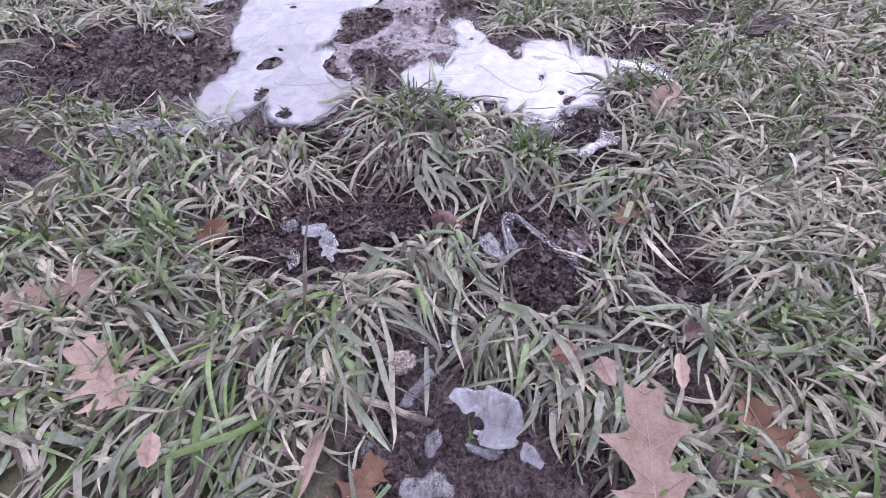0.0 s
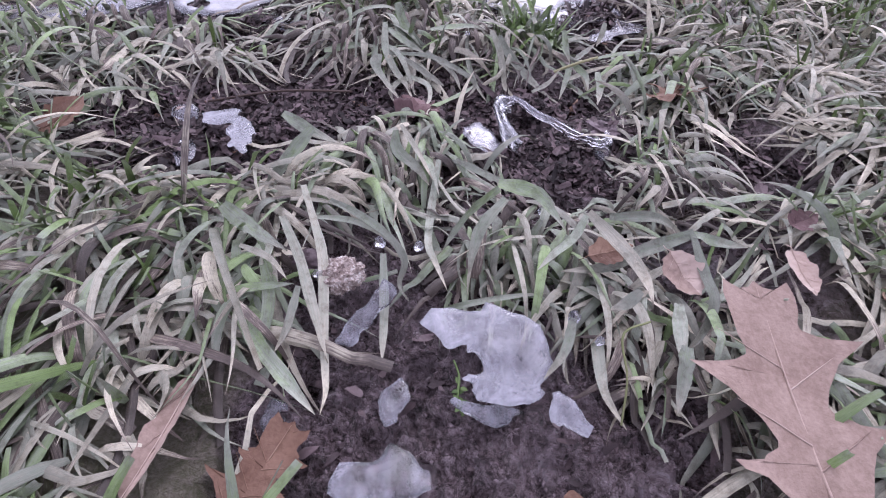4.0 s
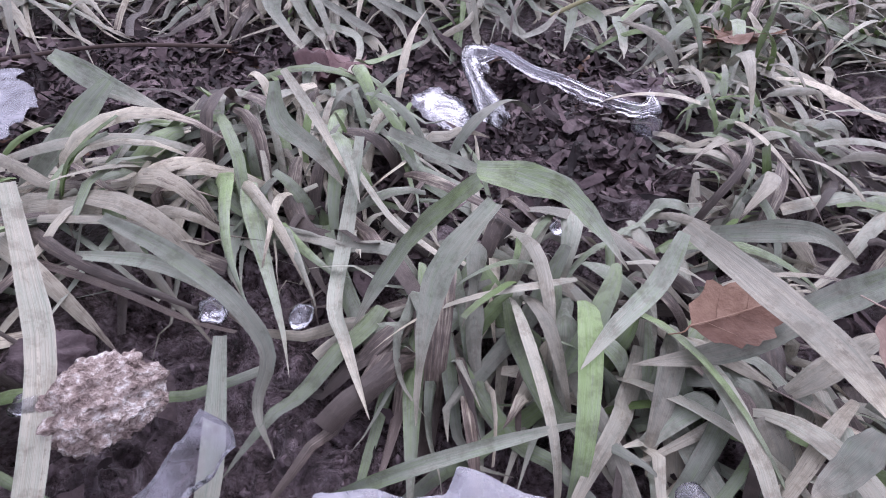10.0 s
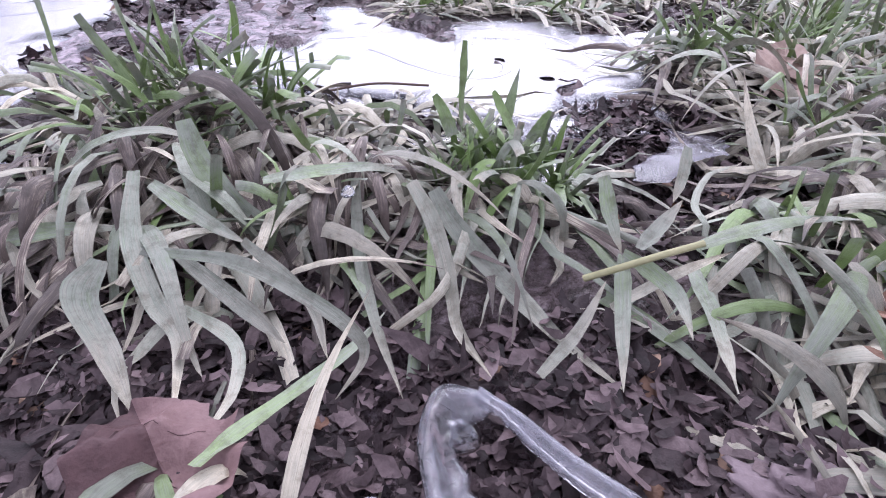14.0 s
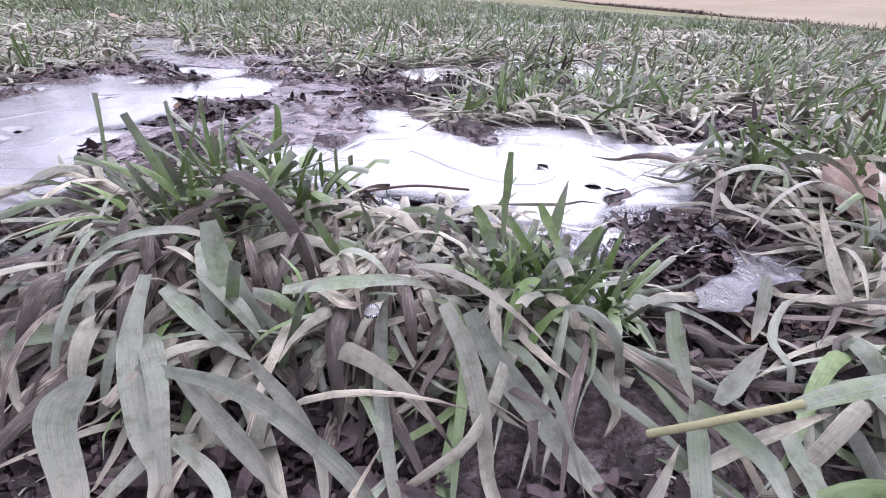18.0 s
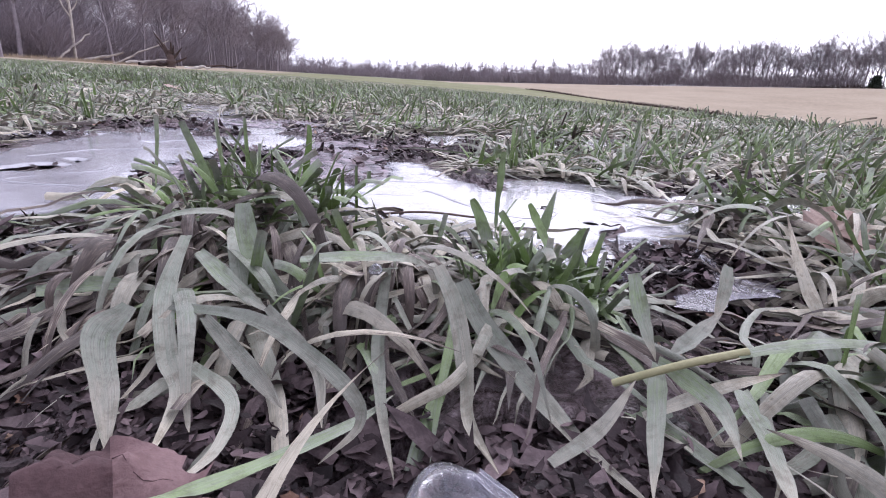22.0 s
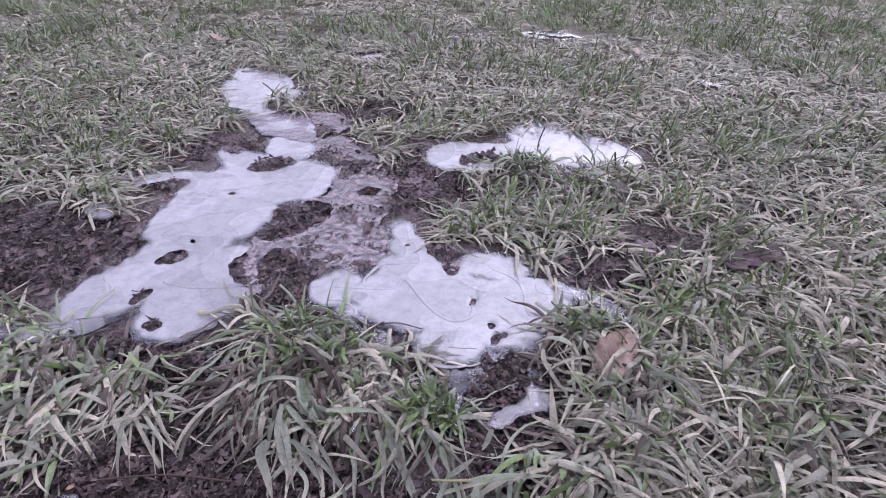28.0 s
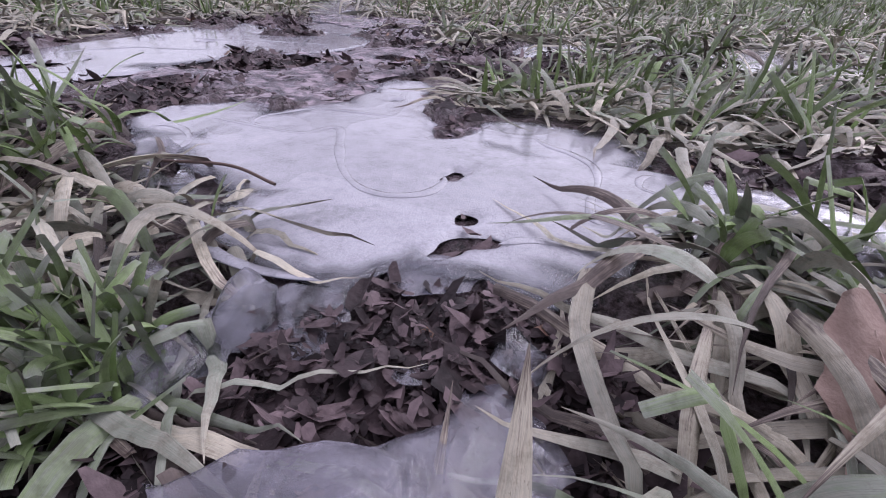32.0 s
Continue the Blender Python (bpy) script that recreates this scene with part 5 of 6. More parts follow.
scatter("matted grey-green winter grass round the puddle", (-2.6, 2.9, .02, 2.2), 0.068, 38, .092, 7, 3, .0075, 5, 0.17, near=True, pale=0.48)
scatter("upright fresh grass behind the ice", (.15, 2.6, 1.05, 2.3), 0.10, 14, .13, 6, 3, .008, 15, 0.85, near=True, tall=1.0)
scatter("dense pale winter grass beside the mud hollow", (.36, .98, .10, 1.06), 0.065, 36, .110, 7, 3, .0080, 25, 0.18, near=True, pale=0.62)
scatter("matted winter grass round about the puddle", (-4.2, 4.8, -3.6, 4.6), 0.15, 22, .12, 4, 2, .011, 26, 0.35, around=True)
scatter("matted winter grass of the near field", (-3.6, 4.4, 2.2, 4.5), 0.10, 28, .100, 5, 2, .0085, 6, 0.62, tall=1.3, pale=0.48)
scatter("short winter grass of the field", (-11.0, 12.0, 4.5, 11.0), 0.22, 24, .10, 3, 2, .012, 7, 0.65, tall=1.1, pale=0.5)
scatter("short winter grass farther down the field", (-30.0, 33.0, 11.0, 28.0), 0.75, 26, .09, 2, 2, .020, 8, 0.45, tall=0.9, pale=0.5)
# ---- fallen leaves ----


def oak_leaf(length, width, lobes, seed, cup=0.0, sag=0.0, teeth=1.0, crumple=0.0):
    """The blade of a lobed leaf along +y from its stalk at the origin: pointed lobes each side of the midrib."""
    g = np.random.default_rng(seed)
    halves = []
    for sgn in (-1, 1):
        pts = [(0.0, 0.0), (0.04, 0.10)]
        low = 0.07
        for k in range(lobes):
            tip = 0.16 + 0.68 * (k + 0.35 + 0.22 * sgn + g.uniform(-.08, .08)) / lobes
            w = g.uniform(0.88, 1.08) * (0.86, 1.0, 0.72)[min(k, 2)]
            run = tip - low
            pts += [(low, 0.32), (low + 0.30 * run, 0.42), (low + 0.70 * run, 0.66 * w), (tip - 0.012, 0.90 * w), (tip + 0.020 * teeth, w), (tip + 0.018, 0.90 * w), (tip + 0.030, 0.64 * w), (tip + 0.045, 0.48), (tip + 0.075, 0.34)]
            low = tip + 0.10
        if not lobes:
            pts += [(v, math.sin(math.pi * v**0.85) ** 0.65 * g.uniform(0.78, 1.08)) for v in np.linspace(0.10, 0.90, 13)]
        pts += [(low, 0.33), (low + 0.06, 0.38), (0.92, 0.40), (0.995, 0.36), (0.955, 0.20), (0.965, 0.08), (1.0, 0.0)] if lobes else [(0.93, 0.20), (1.0, 0.0)]
        out = []
        for (v0, w0), (v1, w1) in zip(pts, pts[1:]):
            for q in np.linspace(0, 1, 4)[:-1]:
                out.append((v0 + (v1 - v0) * q, w0 + (w1 - w0) * q))
        out.append(pts[-1])
        halves.append(np.array(out) * [1, sgn])
    n, m = len(halves[0]), 6
    V, Q = [], []
    for h in halves:
        rows = np.linspace(0, 1, n)
        spine = np.minimum(rows, h[:, 0] * 0.92 + 0.02)
        for j in range(m):
            f = j / (m - 1)
            V.append(np.stack([h[:, 1] * f * width / 2, (spine + (h[:, 0] - spine) * f) * length, np.zeros(n)], -1))
    V = np.concatenate(V)
    for side in range(2):
        i = np.arange(n * m).reshape(m, n) + side * n * m
        q = np.stack([i[:-1, :-1], i[1:, :-1], i[1:, 1:], i[:-1, 1:]], -1).reshape(-1, 4)
        Q.append(q if side else q[:, ::-1])
    ax, vy = np.abs(V[:, 0]) / (width / 2), V[:, 1] / length
    V[:, 2] += cup * ax**1.5 * width + sag * (vy - 0.4) ** 2 * length - 0.008 * width * np.cos(vy * 26 + 3 * ax) * ax
    V[:, 2] += (0.03 + crumple) * width * fbm(V[:, 0] + seed, V[:, 1], width * 0.35, seed)
    return V, np.concatenate(Q)


def fallen_leaf(label, m, length, width, lobes, seed, material, cup=0.06, sag=0.1, crumple=0.0, group="fallen leaves", teeth=1.0):
    leaf = place(thing("oak_leaf", label, "leaf", group), m)
    V, Q = oak_leaf(length, width, lobes, seed, cup, sag, teeth, crumple)
    blade = part("leaf_blade", quads_mesh("leaf_blade", V, Q, material), leaf)
    spine = np.array([(0, v * length, sag * (v - 0.4) ** 2 * length + 0.0006) for v in np.linspace(0, 0.96, 14)])
    part("midrib", quads_mesh("midrib", *tube(spine, length * np.linspace(0.0075, 0.003, 14), 5), material), blade, "raised midrib")
    for k in range(2 * max(lobes, 2)):
        sgn, v = (-1) ** k, 0.18 + 0.62 * (k // 2 + 0.3 * (k % 2)) / max(lobes, 2)
        run = np.array([(sgn * f * 0.30 * width, (v + 0.16 * f) * length) for f in np.linspace(0, 1, 7)])
        near = [int(np.argmin((V[:, 0] - a) ** 2 + (V[:, 1] - b) ** 2)) for a, b in run]
        vein = np.column_stack([run, V[near, 2] + 0.0003])
        part("vein", quads_mesh("vein", *tube(vein, length * np.linspace(0.004, 0.0015, 7), 4), material), blade)
    stalk = smooth_path([(0, 0, spine[0][2]), (0.03 * length, -0.08 * length, 0.001), (-0.03 * length, -0.15 * length, -0.003)], 8)
    part("stalk", quads_mesh("stalk", *tube(stalk, length * np.linspace(0.009, 0.006, 8), 5), material), leaf, "thin dry stalk")
    return leaf


fallen_leaf("pale tan pointed oak leaf lying on grass", pose(.190, .078, .022, 6, 2, -5), .128, .104, 2, 3, MAT_OAK, .04, .08)
fallen_leaf("pale tan oak leaf half under grass", pose(-.330, .190, .010, 4, 8, 48), .105, .085, 3, 5, MAT_OAK, .08, .12)
fallen_leaf("pale tan oak leaf tucked under grass", pose(-.430, .360, .004, 4, -6, 118), .105, .075, 3, 7, MAT_OAK, .06, .1)
fallen_leaf("pinkish tan leaf standing on edge beside ice", pose(.348, .672, .004, 14, 12, -28), .088, .052, 0, 9, MAT_OAK, .12, .15, .08)
fallen_leaf("mottled reddish leaf under a grass tuft", pose(-.010, .478, -.010, 4, -8, 215), .056, .046, 0, 11, MAT_PINK, .10, .2, .30)
fallen_leaf("brown curled leaf lying in matted grass", pose(.580, .935, .012, 6, 0, -75), .110, .080, 3, 13, MAT_ROT, .12, .2, .08)
fallen_leaf("brown wet leaf between tufts", pose(.285, .495, .000, 10, 12, 140), .080, .060, 3, 15, MAT_RUST, .12, .2, .10)
fallen_leaf("folded brown leaf under grass", pose(.318, .205, .006, 6, 24, 190), .120, .060, 3, 17, MAT_RUST, .25, .1, .05)
fallen_leaf("strip of pale curled leaf on grass", pose(.262, .250, .014, 10, 10, 165), .052, .016, 0, 19, MAT_OAK, .30, .2, .05, teeth=.2)
fallen_leaf("small tan leaf scrap on grass", pose(.275, .275, .012, 0, 10, -70), .028, .020, 0, 21, MAT_PINK, .1, .2, .05)
fallen_leaf("small rusty leaf scrap at the mud edge", pose(-.318, .405, .006, 14, 0, -40), .050, .045, 0, 23, MAT_RUST, .1, .2, .05, teeth=.2)
fallen_leaf("small tan leaf scrap caught on grass", pose(.168, .240, .026, -20, 12, 200), .034, .026, 0, 25, MAT_OAK, .15, .2, .10, teeth=.3)
fallen_leaf("rusty leaf scrap under grass", pose(.118, .245, .016, 8, 8, -80), .032, .022, 0, 27, MAT_RUST, .1, .2, .05, teeth=.2)
fallen_leaf("dull red leaf on near mud", pose(-.098, .086, -.010, 4, 0, -30), .070, .060, 3, 29, MAT_RUST, .08, .1, .05)
fallen_leaf("long folded dead leaf under grass", pose(-0.120, 0.179, .002, 4, 14, 170), .080, .018, 0, 31, MAT_OAK, .3, .1, .03, teeth=.2)
fallen_leaf("pale leaf scrap in the field grass", pose(-.80, 2.06, .03, 6, 0, 60), .08, .05, 3, 33, MAT_OAK, .1, .2, .05)
fallen_leaf("pale leaf scrap in the field grass", pose(.71, 2.19, .03, 6, 0, 10), .05, .04, 3, 35, MAT_OAK, .1, .2, .05)
fallen_leaf("tan leaf scrap lying on grass", pose(-.275, .125, .028, 6, 10, 10), .034, .022, 0, 37, MAT_OAK, .1, .2, .05, teeth=.3)


def chip_shapes(g, n, size, stretch):
    """Small torn scraps: 3 by 3 corners pulled about, bent and turned."""
    u, v = np.meshgrid([-1.0, 0, 1.0], [-1.0, 0, 1.0])
    flat = np.stack([u.ravel(), v.ravel()], -1)
    P = flat[None] * (1 + 0.18 * g.normal(0, 1, (n, 9, 1))) * np.where(np.abs(flat).sum(1) > 1.5, 0.72, 1.0)[None, :, None] + 0.16 * g.normal(0, 1, (n, 9, 2))
    P = P * np.stack([size * stretch, size], -1)[:, None] * 0.5
    z = g.normal(0, 0.25, (n, 1)) * (P**2).sum(-1) / size[:, None] + 0.10 * size[:, None] * g.normal(0, 1, (n, 9))
    th, tx, ty = g.random(n) * 6.283, g.normal(0, 0.35, n), g.normal(0, 0.35, n)
    c, s = np.cos(th)[:, None], np.sin(th)[:, None]
    x, y = P[..., 0] * c - P[..., 1] * s, P[..., 0] * s + P[..., 1] * c
    return np.stack([x, y, z + x * tx[:, None] + y * ty[:, None]], -1)


i9 = np.arange(9).reshape(3, 3)
CHIP_Q = np.stack([i9[:-1, :-1], i9[:-1, 1:], i9[1:, 1:], i9[1:, :-1]], -1).reshape(-1, 4)


def litter(label, box, n, lo, hi, material, seed, stretch=1.6, lift=0.003, shy=0.5):
    g = np.random.default_rng(seed)
    x, y = g.uniform(box[0], box[1], n), g.uniform(box[2], box[3], n)
    ice = np.maximum(np.minimum(blobs(x, y, ICE_LEFT), -blobs(x, y, HOLES_LEFT, 0.008)), np.minimum(blobs(x, y, ICE_RIGHT), -blobs(x, y, HOLES_RIGHT, 0.008)))
    ice = np.maximum(ice, np.minimum(blobs(x, y, ICE_BACK), -blobs(x, y, HOLES_BACK, 0.008)))
    film = np.minimum(blobs(x, y, THIN, 0.012, 5), -blobs(x, y, HOLES_THIN, 0.0096, 5))
    keep = (bare(x, y) > shy) & ((film < 0.0) | (g.random(n) < 0.45 * step(-0.1, 0.5, vnoise(x, y, 0.06, 66)))) & (ice < -0.003) & ((y > 0.33) | (np.abs(x - 0.02) > 0.13) | (g.random(n) < 0.12))
    x, y, film = x[keep], y[keep], film[keep]
    n = len(x)
    C = chip_shapes(g, n, lo + (hi - lo) * g.random(n) ** 2.2, g.uniform(0.8, stretch, n))
    C += np.stack([x, y, np.where(film > 0, np.maximum(ground(x, y), 0.004), ground(x, y)) + g.uniform(0.0, 2 * lift, n)], -1)[:, None]
    Q = (CHIP_Q[None] + 9 * np.arange(n)[:, None, None]).reshape(-1, 4)
    return tagged(new("leaf_litter", quads_mesh("leaf_litter", C.reshape(-1, 3), Q, material)), label, "leaf litter", kind="stuff")


litter("dark rotted leaf crumbs covering the mud", (-.9, .65, .08, 1.7), 42000, .002, .009, MAT_ROT, 71, 3.0, lift=.004)
litter("dark rotted leaf crumbs in the mud hollow", (-.36, .36, .34, .72), 36000, .0015, .006, MAT_ROT, 72, 3.4, lift=.004)
litter("torn dark leaf scraps round the ice", (-.9, .65, .68, 1.62), 9000, .005, .013, MAT_ROT, 75, 2.4, lift=.002)
litter("rust-brown straw and leaf bits on mud", (-.9, .6, .10, 1.6), 420, .004, .012, MAT_RUST, 73, 3.0)
litter("dark straw bits on mud", (-.9, .6, .10, 1.6), 1800, .002, .006, MAT_ROT, 74, 6.0)

# larger scraps that can be told apart, laid in the mud hollows
frag = np.random.default_rng(81)
FRAG_MESHES = []
u5, v5 = np.meshgrid(np.linspace(-1, 1, 6), np.linspace(-1, 1, 6))
i36 = np.arange(36).reshape(6, 6)
FRAG_Q = np.stack([i36[:-1, :-1], i36[:-1, 1:], i36[1:, 1:], i36[1:, :-1]], -1).reshape(-1, 4)
for k in range(16):
    th, rad = np.arctan2(v5, u5), np.maximum(np.abs(u5), np.abs(v5))
    out = rad * (0.75 + 0.35 * fbm(3 * np.cos(th) + 9 * k, 3 * np.sin(th), 1.3, k))
    s, w = frag.uniform(.003, .008), frag.uniform(1.2, 2.8)
    P = np.stack([out * np.cos(th) * s * w, out * np.sin(th) * s, 0.35 * s * fbm(u5 + 5 * k, v5, 0.9, 40 + k) + frag.normal(0, .25) * s * rad**2], -1)
    FRAG_MESHES.append(quads_mesh("leaf_fragment", P.reshape(-1, 3), FRAG_Q, MAT_ROT if k % 13 else MAT_RUST))
made = 0
for _ in range(1600):
    x, y = frag.uniform(-.34, .34), frag.uniform(.34, .70)
    if made >= 260 or float(bare(x, y)) < 0.9 or float(blobs(x, y, ICE_RIGHT)) > -0.01 or float(blobs(x, y, ICE_LEFT)) > -0.01:
        continue
    made += 1
    ob = place(new("leaf_fragment", FRAG_MESHES[made % 16]), pose(x, y, float(ground(x, y)) + 0.005, frag.normal(0, 12), frag.normal(0, 12), frag.uniform(0, 360)))
    tagged(ob, "torn scrap of dark rotting leaf on mud", "leaf scrap", "leaf scraps in the hollow")

# ---- clod, clumps of mud, sprig, straws ----


def lump(name, label, m, radii, seed, rough, material, category="clod", group="", detail=4):
    bm = bmesh.new()
    bmesh.ops.create_icosphere(bm, subdivisions=detail, radius=1.0)
    for v in bm.verts:
        d = v.co.normalized()
        k = 1 + rough * noise.fractal(d * 2.9 + Vector((seed, 0, 0)), 1.0, 2.0, 4) + 0.16 * rough * noise.noise(d * 11.0) + 0.09 * rough * noise.noise(d * 26.0)
        v.co = Vector((d.x * radii[0], d.y * radii[1], d.z * radii[2])) * k
    me = bpy.data.meshes.new(name)
    bm.to_mesh(me)
    bm.free()
    me.materials.append(material)
    me.polygons.foreach_set("use_smooth", [True] * len(me.polygons))
    return place(tagged(new(name, me), label, category, group), m)


lump("frosted_clod", "pale frosted clod of earth among grass", pose(-.046, .243, .004, 10, 0, 20), (.0145, .0125, .010), 3.0, .24, MAT_CLOD, detail=6)
lump("mud_clod", "dark round mud clod", pose(-.070, .262, -.004), (.012, .010, .009), 5.0, .3, MAT_MUDLUMP)
for k, (x, y, rx, ry, h) in enumerate([(.19, .425, .020, .016, .006), (.03, 1.16, .03, .022, .009), (.47, .97, .03, .022, .014), (-.40, 1.25, .03, .02, .009), (.06, 1.09, .022, .018, .008)]):
    lump("mud_clod", "dark trodden clod of frozen mud", pose(x, y, float(ground(x, y)) + 0.1 * h, 0, 0, 40 * k), (rx, ry, h), 9.0 + k, .55, MAT_MUDLUMP, group="mud clods", detail=5)

# fine crumbs of mud all over the bare ground
cg = np.random.default_rng(91)
cx = np.concatenate([cg.uniform(-.8, .6, 30000), cg.uniform(-.12, .17, 4000)])
cy = np.concatenate([cg.uniform(.08, .7, 16000), cg.uniform(.6, 1.6, 14000), cg.uniform(.10, .32, 4000)])
ok = (bare(cx, cy) > 0.6) & (np.maximum(np.maximum(blobs(cx, cy, ICE_LEFT), blobs(cx, cy, ICE_RIGHT)), blobs(cx, cy, ICE_BACK)) < -0.004)
cx, cy = cx[ok], cy[ok]
cn = len(cx)
octa = np.array([(1, 0, 0), (0, 1, 0), (-1, 0, 0), (0, -1, 0), (0, 0, 1), (0, 0, -1)], float)
octa_f = np.array([(0, 1, 4), (1, 2, 4), (2, 3, 4), (3, 0, 4), (1, 0, 5), (2, 1, 5), (3, 2, 5), (0, 3, 5)])
size = (0.0007 + 0.0022 * cg.random(cn) ** 3) * np.where(cy < 0.34, 0.6, 1.0)
C = octa[None] * (size[:, None] * (1 + 0.3 * cg.normal(0, 1, (cn, 6))))[..., None] * cg.uniform(0.6, 1.4, (cn, 1, 3)) + 0.25 * size[:, None, None] * cg.normal(0, 1, (cn, 6, 3))
C += np.stack([cx, cy, ground(cx, cy) + 0.2 * size], -1)[:, None]
tagged(new("mud_crumbs", quads_mesh("mud_crumbs", C.reshape(-1, 3), (octa_f[None] + 6 * np.arange(cn)[:, None, None]).reshape(-1, 3), MAT_MUDLUMP)), "fine dark crumbs of frozen mud", "mud", kind="stuff")

sprig = place(thing("weed_sprig", "small fresh green weed sprig beside an ice shard", "weed"), pose(.030, .152, -.016) @ Matrix.Scale(0.75, 4))
part("stem", quads_mesh("stem", *tube(smooth_path([(0, 0, 0), (-.004, .010, .008), (-.002, .026, .014), (-.006, .036, .022)], 16), np.linspace(.0014, .0008, 16), 6), MAT_SPRIG), sprig)
for k in range(9):
    a, d = k * 2.4, 0.004 + 0.0014 * k
    V, Q = tube([(0, 0, 0), (0, .0025, .0006), (0, .005, .0004), (0, .007, -.0006)], [.0005, .0020, .0018, .0003], 8, .18)
    leaf = part("leaf", quads_mesh("leaf", V, Q, MAT_SPRIG), sprig)
    leaf.matrix_basis = pose(-.002, d * 1.6 - .004, .003 + d * .5, 20, 0, math.degrees(a))


def straw(label, points, r, material):
    path = smooth_path(points, 14)
    tagged(new("straw", quads_mesh("straw", *tube(path, np.full(14, r), 6), material)), label, "straw", "straws and stems")


straw("dark thin twig on leaf litter", [(-.20, .478, -.008), (-.13, .49, -.004), (-.06, .492, -.006)], .0012, MAT_ROTWOOD)
straw("thin bent yellow-green grass stem", [(.118, .140, -.008), (.119, .156, .016), (.118, .175, .030), (.135, .182, .032)], .0007, MAT_STEM)
straw("jointed green grass stem", [(.150, .513, .004), (.162, .509, .012), (.174, .507, .018), (.190, .506, .0235)], .0014, MAT_STEM)
straw("dark grass stalk lying on ice", [(.03, .722, .005), (.07, .735, .006), (.11, .728, .006)], .0009, MAT_ROTWOOD)
straw("dark bent blade standing in ice", [(.30, 1.35, .0), (.302, 1.352, .03), (.31, 1.353, .06)], .0016, MAT_ROTWOOD)
# ---- the far side of the field: bare woods, hedge trees, fallen wood ----


def bare_tree(seed, height, spread, levels, splits, twig_sides, lean=0.0, open_crown=0.35, thin=0.012, stout=0.012):
    """A leafless tree: a tapered trunk, limbs that fork again and again down to twigs."""
    g = np.random.default_rng(seed)
    trunk, limbs, twigs = [], [], []

    def grow(p, d, length, r, level, limb=0):
        n = (5, 4, 3, 1)[min(level, 3)]
        pts, rad = [p], [r]
        for k in range(n):
            d = d + g.normal(0, 0.24 if level else 0.055, 3) + np.array([0, 0, 0.06 if level else 0.0])
            d = d / np.linalg.norm(d)
            pts.append(pts[-1] + d * length / n)
            rad.append(r * (1 - (0.55 if level < levels else 0.8) * (k + 1) / n))
        piece = tube(pts, rad, 7 if level == 0 else (5 if level < 2 else twig_sides))
        if level == 0:
            trunk.append(piece)
        elif level == 1:
            limb = len(limbs)
            limbs.append(piece)
            twigs.append([])
        else:
            twigs[limb].append(piece)
        if level >= levels:
            return
        count = splits[level]
        for q in range(count):
            s = open_crown + (1 - open_crown) * (q + g.uniform(0.2, 1.0)) / count if level == 0 else g.uniform(0.25, 1.0)
            k = min(n - 1, int(s * n))
            f = s * n - k
            at = np.array(pts[k]) * (1 - f) + np.array(pts[k + 1]) * f
            a = g.uniform(0, 6.283)
            side = np.array([math.cos(a), math.sin(a), 0.0])
            nd = d * g.uniform(0.35, 0.8) + side * g.uniform(0.6, 1.0) * spread + np.array([0, 0, 0.25])
            nd = nd / np.linalg.norm(nd)
            grow(at, nd, length * g.uniform(0.42, 0.62) * (0.75 + 0.5 * (1 - s)), max(r * g.uniform(0.32, 0.52), thin), level + 1, limb)
        grow(np.array(pts[-1]), d, length * 0.5, rad[-1] * 0.9, level + 1, limb)

    grow(np.zeros(3), np.array([lean, 0, 1.0]), height * 0.68, height * stout, 0)
    return joined(trunk), limbs, [joined(t) for t in twigs]


def tree_kind(seed, height, spread, levels, splits, sides, bark, twigs, label, group, near=False, **more):
    tv, limbs, twig_sets = bare_tree(seed, height, spread, levels, splits, sides, **more)
    t = thing("bare_tree", label, "tree", group)
    part("trunk", quads_mesh("trunk", *tv, bark), t)
    if near:
        for limb_piece, twig_piece in zip(limbs, twig_sets):
            limb = part("limb", quads_mesh("limb", *limb_piece, bark), t)
            part("twigs", quads_mesh("twigs", *twig_piece, twigs), limb, "fine bare twigs")
    else:
        part("crown", quads_mesh("crown", *joined(limbs + twig_sets), twigs), t, "bare branches and twigs")
    return t


def plant(kind, x, y, turn, size, first):
    m = pose(x, y, float(ground(x, y)) - 0.1, 0, 0, turn) @ Matrix.Scale(size, 4)
    if first:
        kind.matrix_basis = m
        return kind
    t = copy_thing(kind, m)
    t.matrix_basis = m
    return t


far = np.random.default_rng(5)
NEAR_KINDS = [tree_kind(101 + k, 18, 0.75, 3, (11, 8, 7), 3, MAT_BARK, MAT_TWIG, "tall leafless grey tree at the wood edge", "wood edge trees", near=True) for k in range(3)]
FAR_KINDS = [tree_kind(201 + k, 20, 0.85, 3, (10, 7, 6), 3, MAT_BARK, MAT_TWIG, "leafless tree in the far woods", "far wood trees", thin=0.045) for k in range(4)]
HEDGE_KINDS = [tree_kind(301 + k, 20, 0.80, 3, (11, 8, 7), 3, MAT_BARK, MAT_BARK, "leafless tree on the rise beyond the field", "trees on the rise", open_crown=0.28, thin=0.026, stout=0.015) for k in range(3)]
used = set()


def put(kinds, x, y, size):
    kind = kinds[int(far.integers(len(kinds)))]
    plant(kind, x, y, far.uniform(0, 360), size, kind.name not in used)
    used.add(kind.name)


for x, y, s in [(-35.5, 39, 1.0), (-42, 49, 1.05), (-40.5, 50, .95), (-47, 56, 1.0), (-50, 66, .9), (-44, 58, .7), (-56, 74, 1.0), (-60, 62, 1.1), (-54, 52, 1.15), (-62, 84, 1.0), (-66, 74, 1.1)]:
    put(NEAR_KINDS, x, y, s)
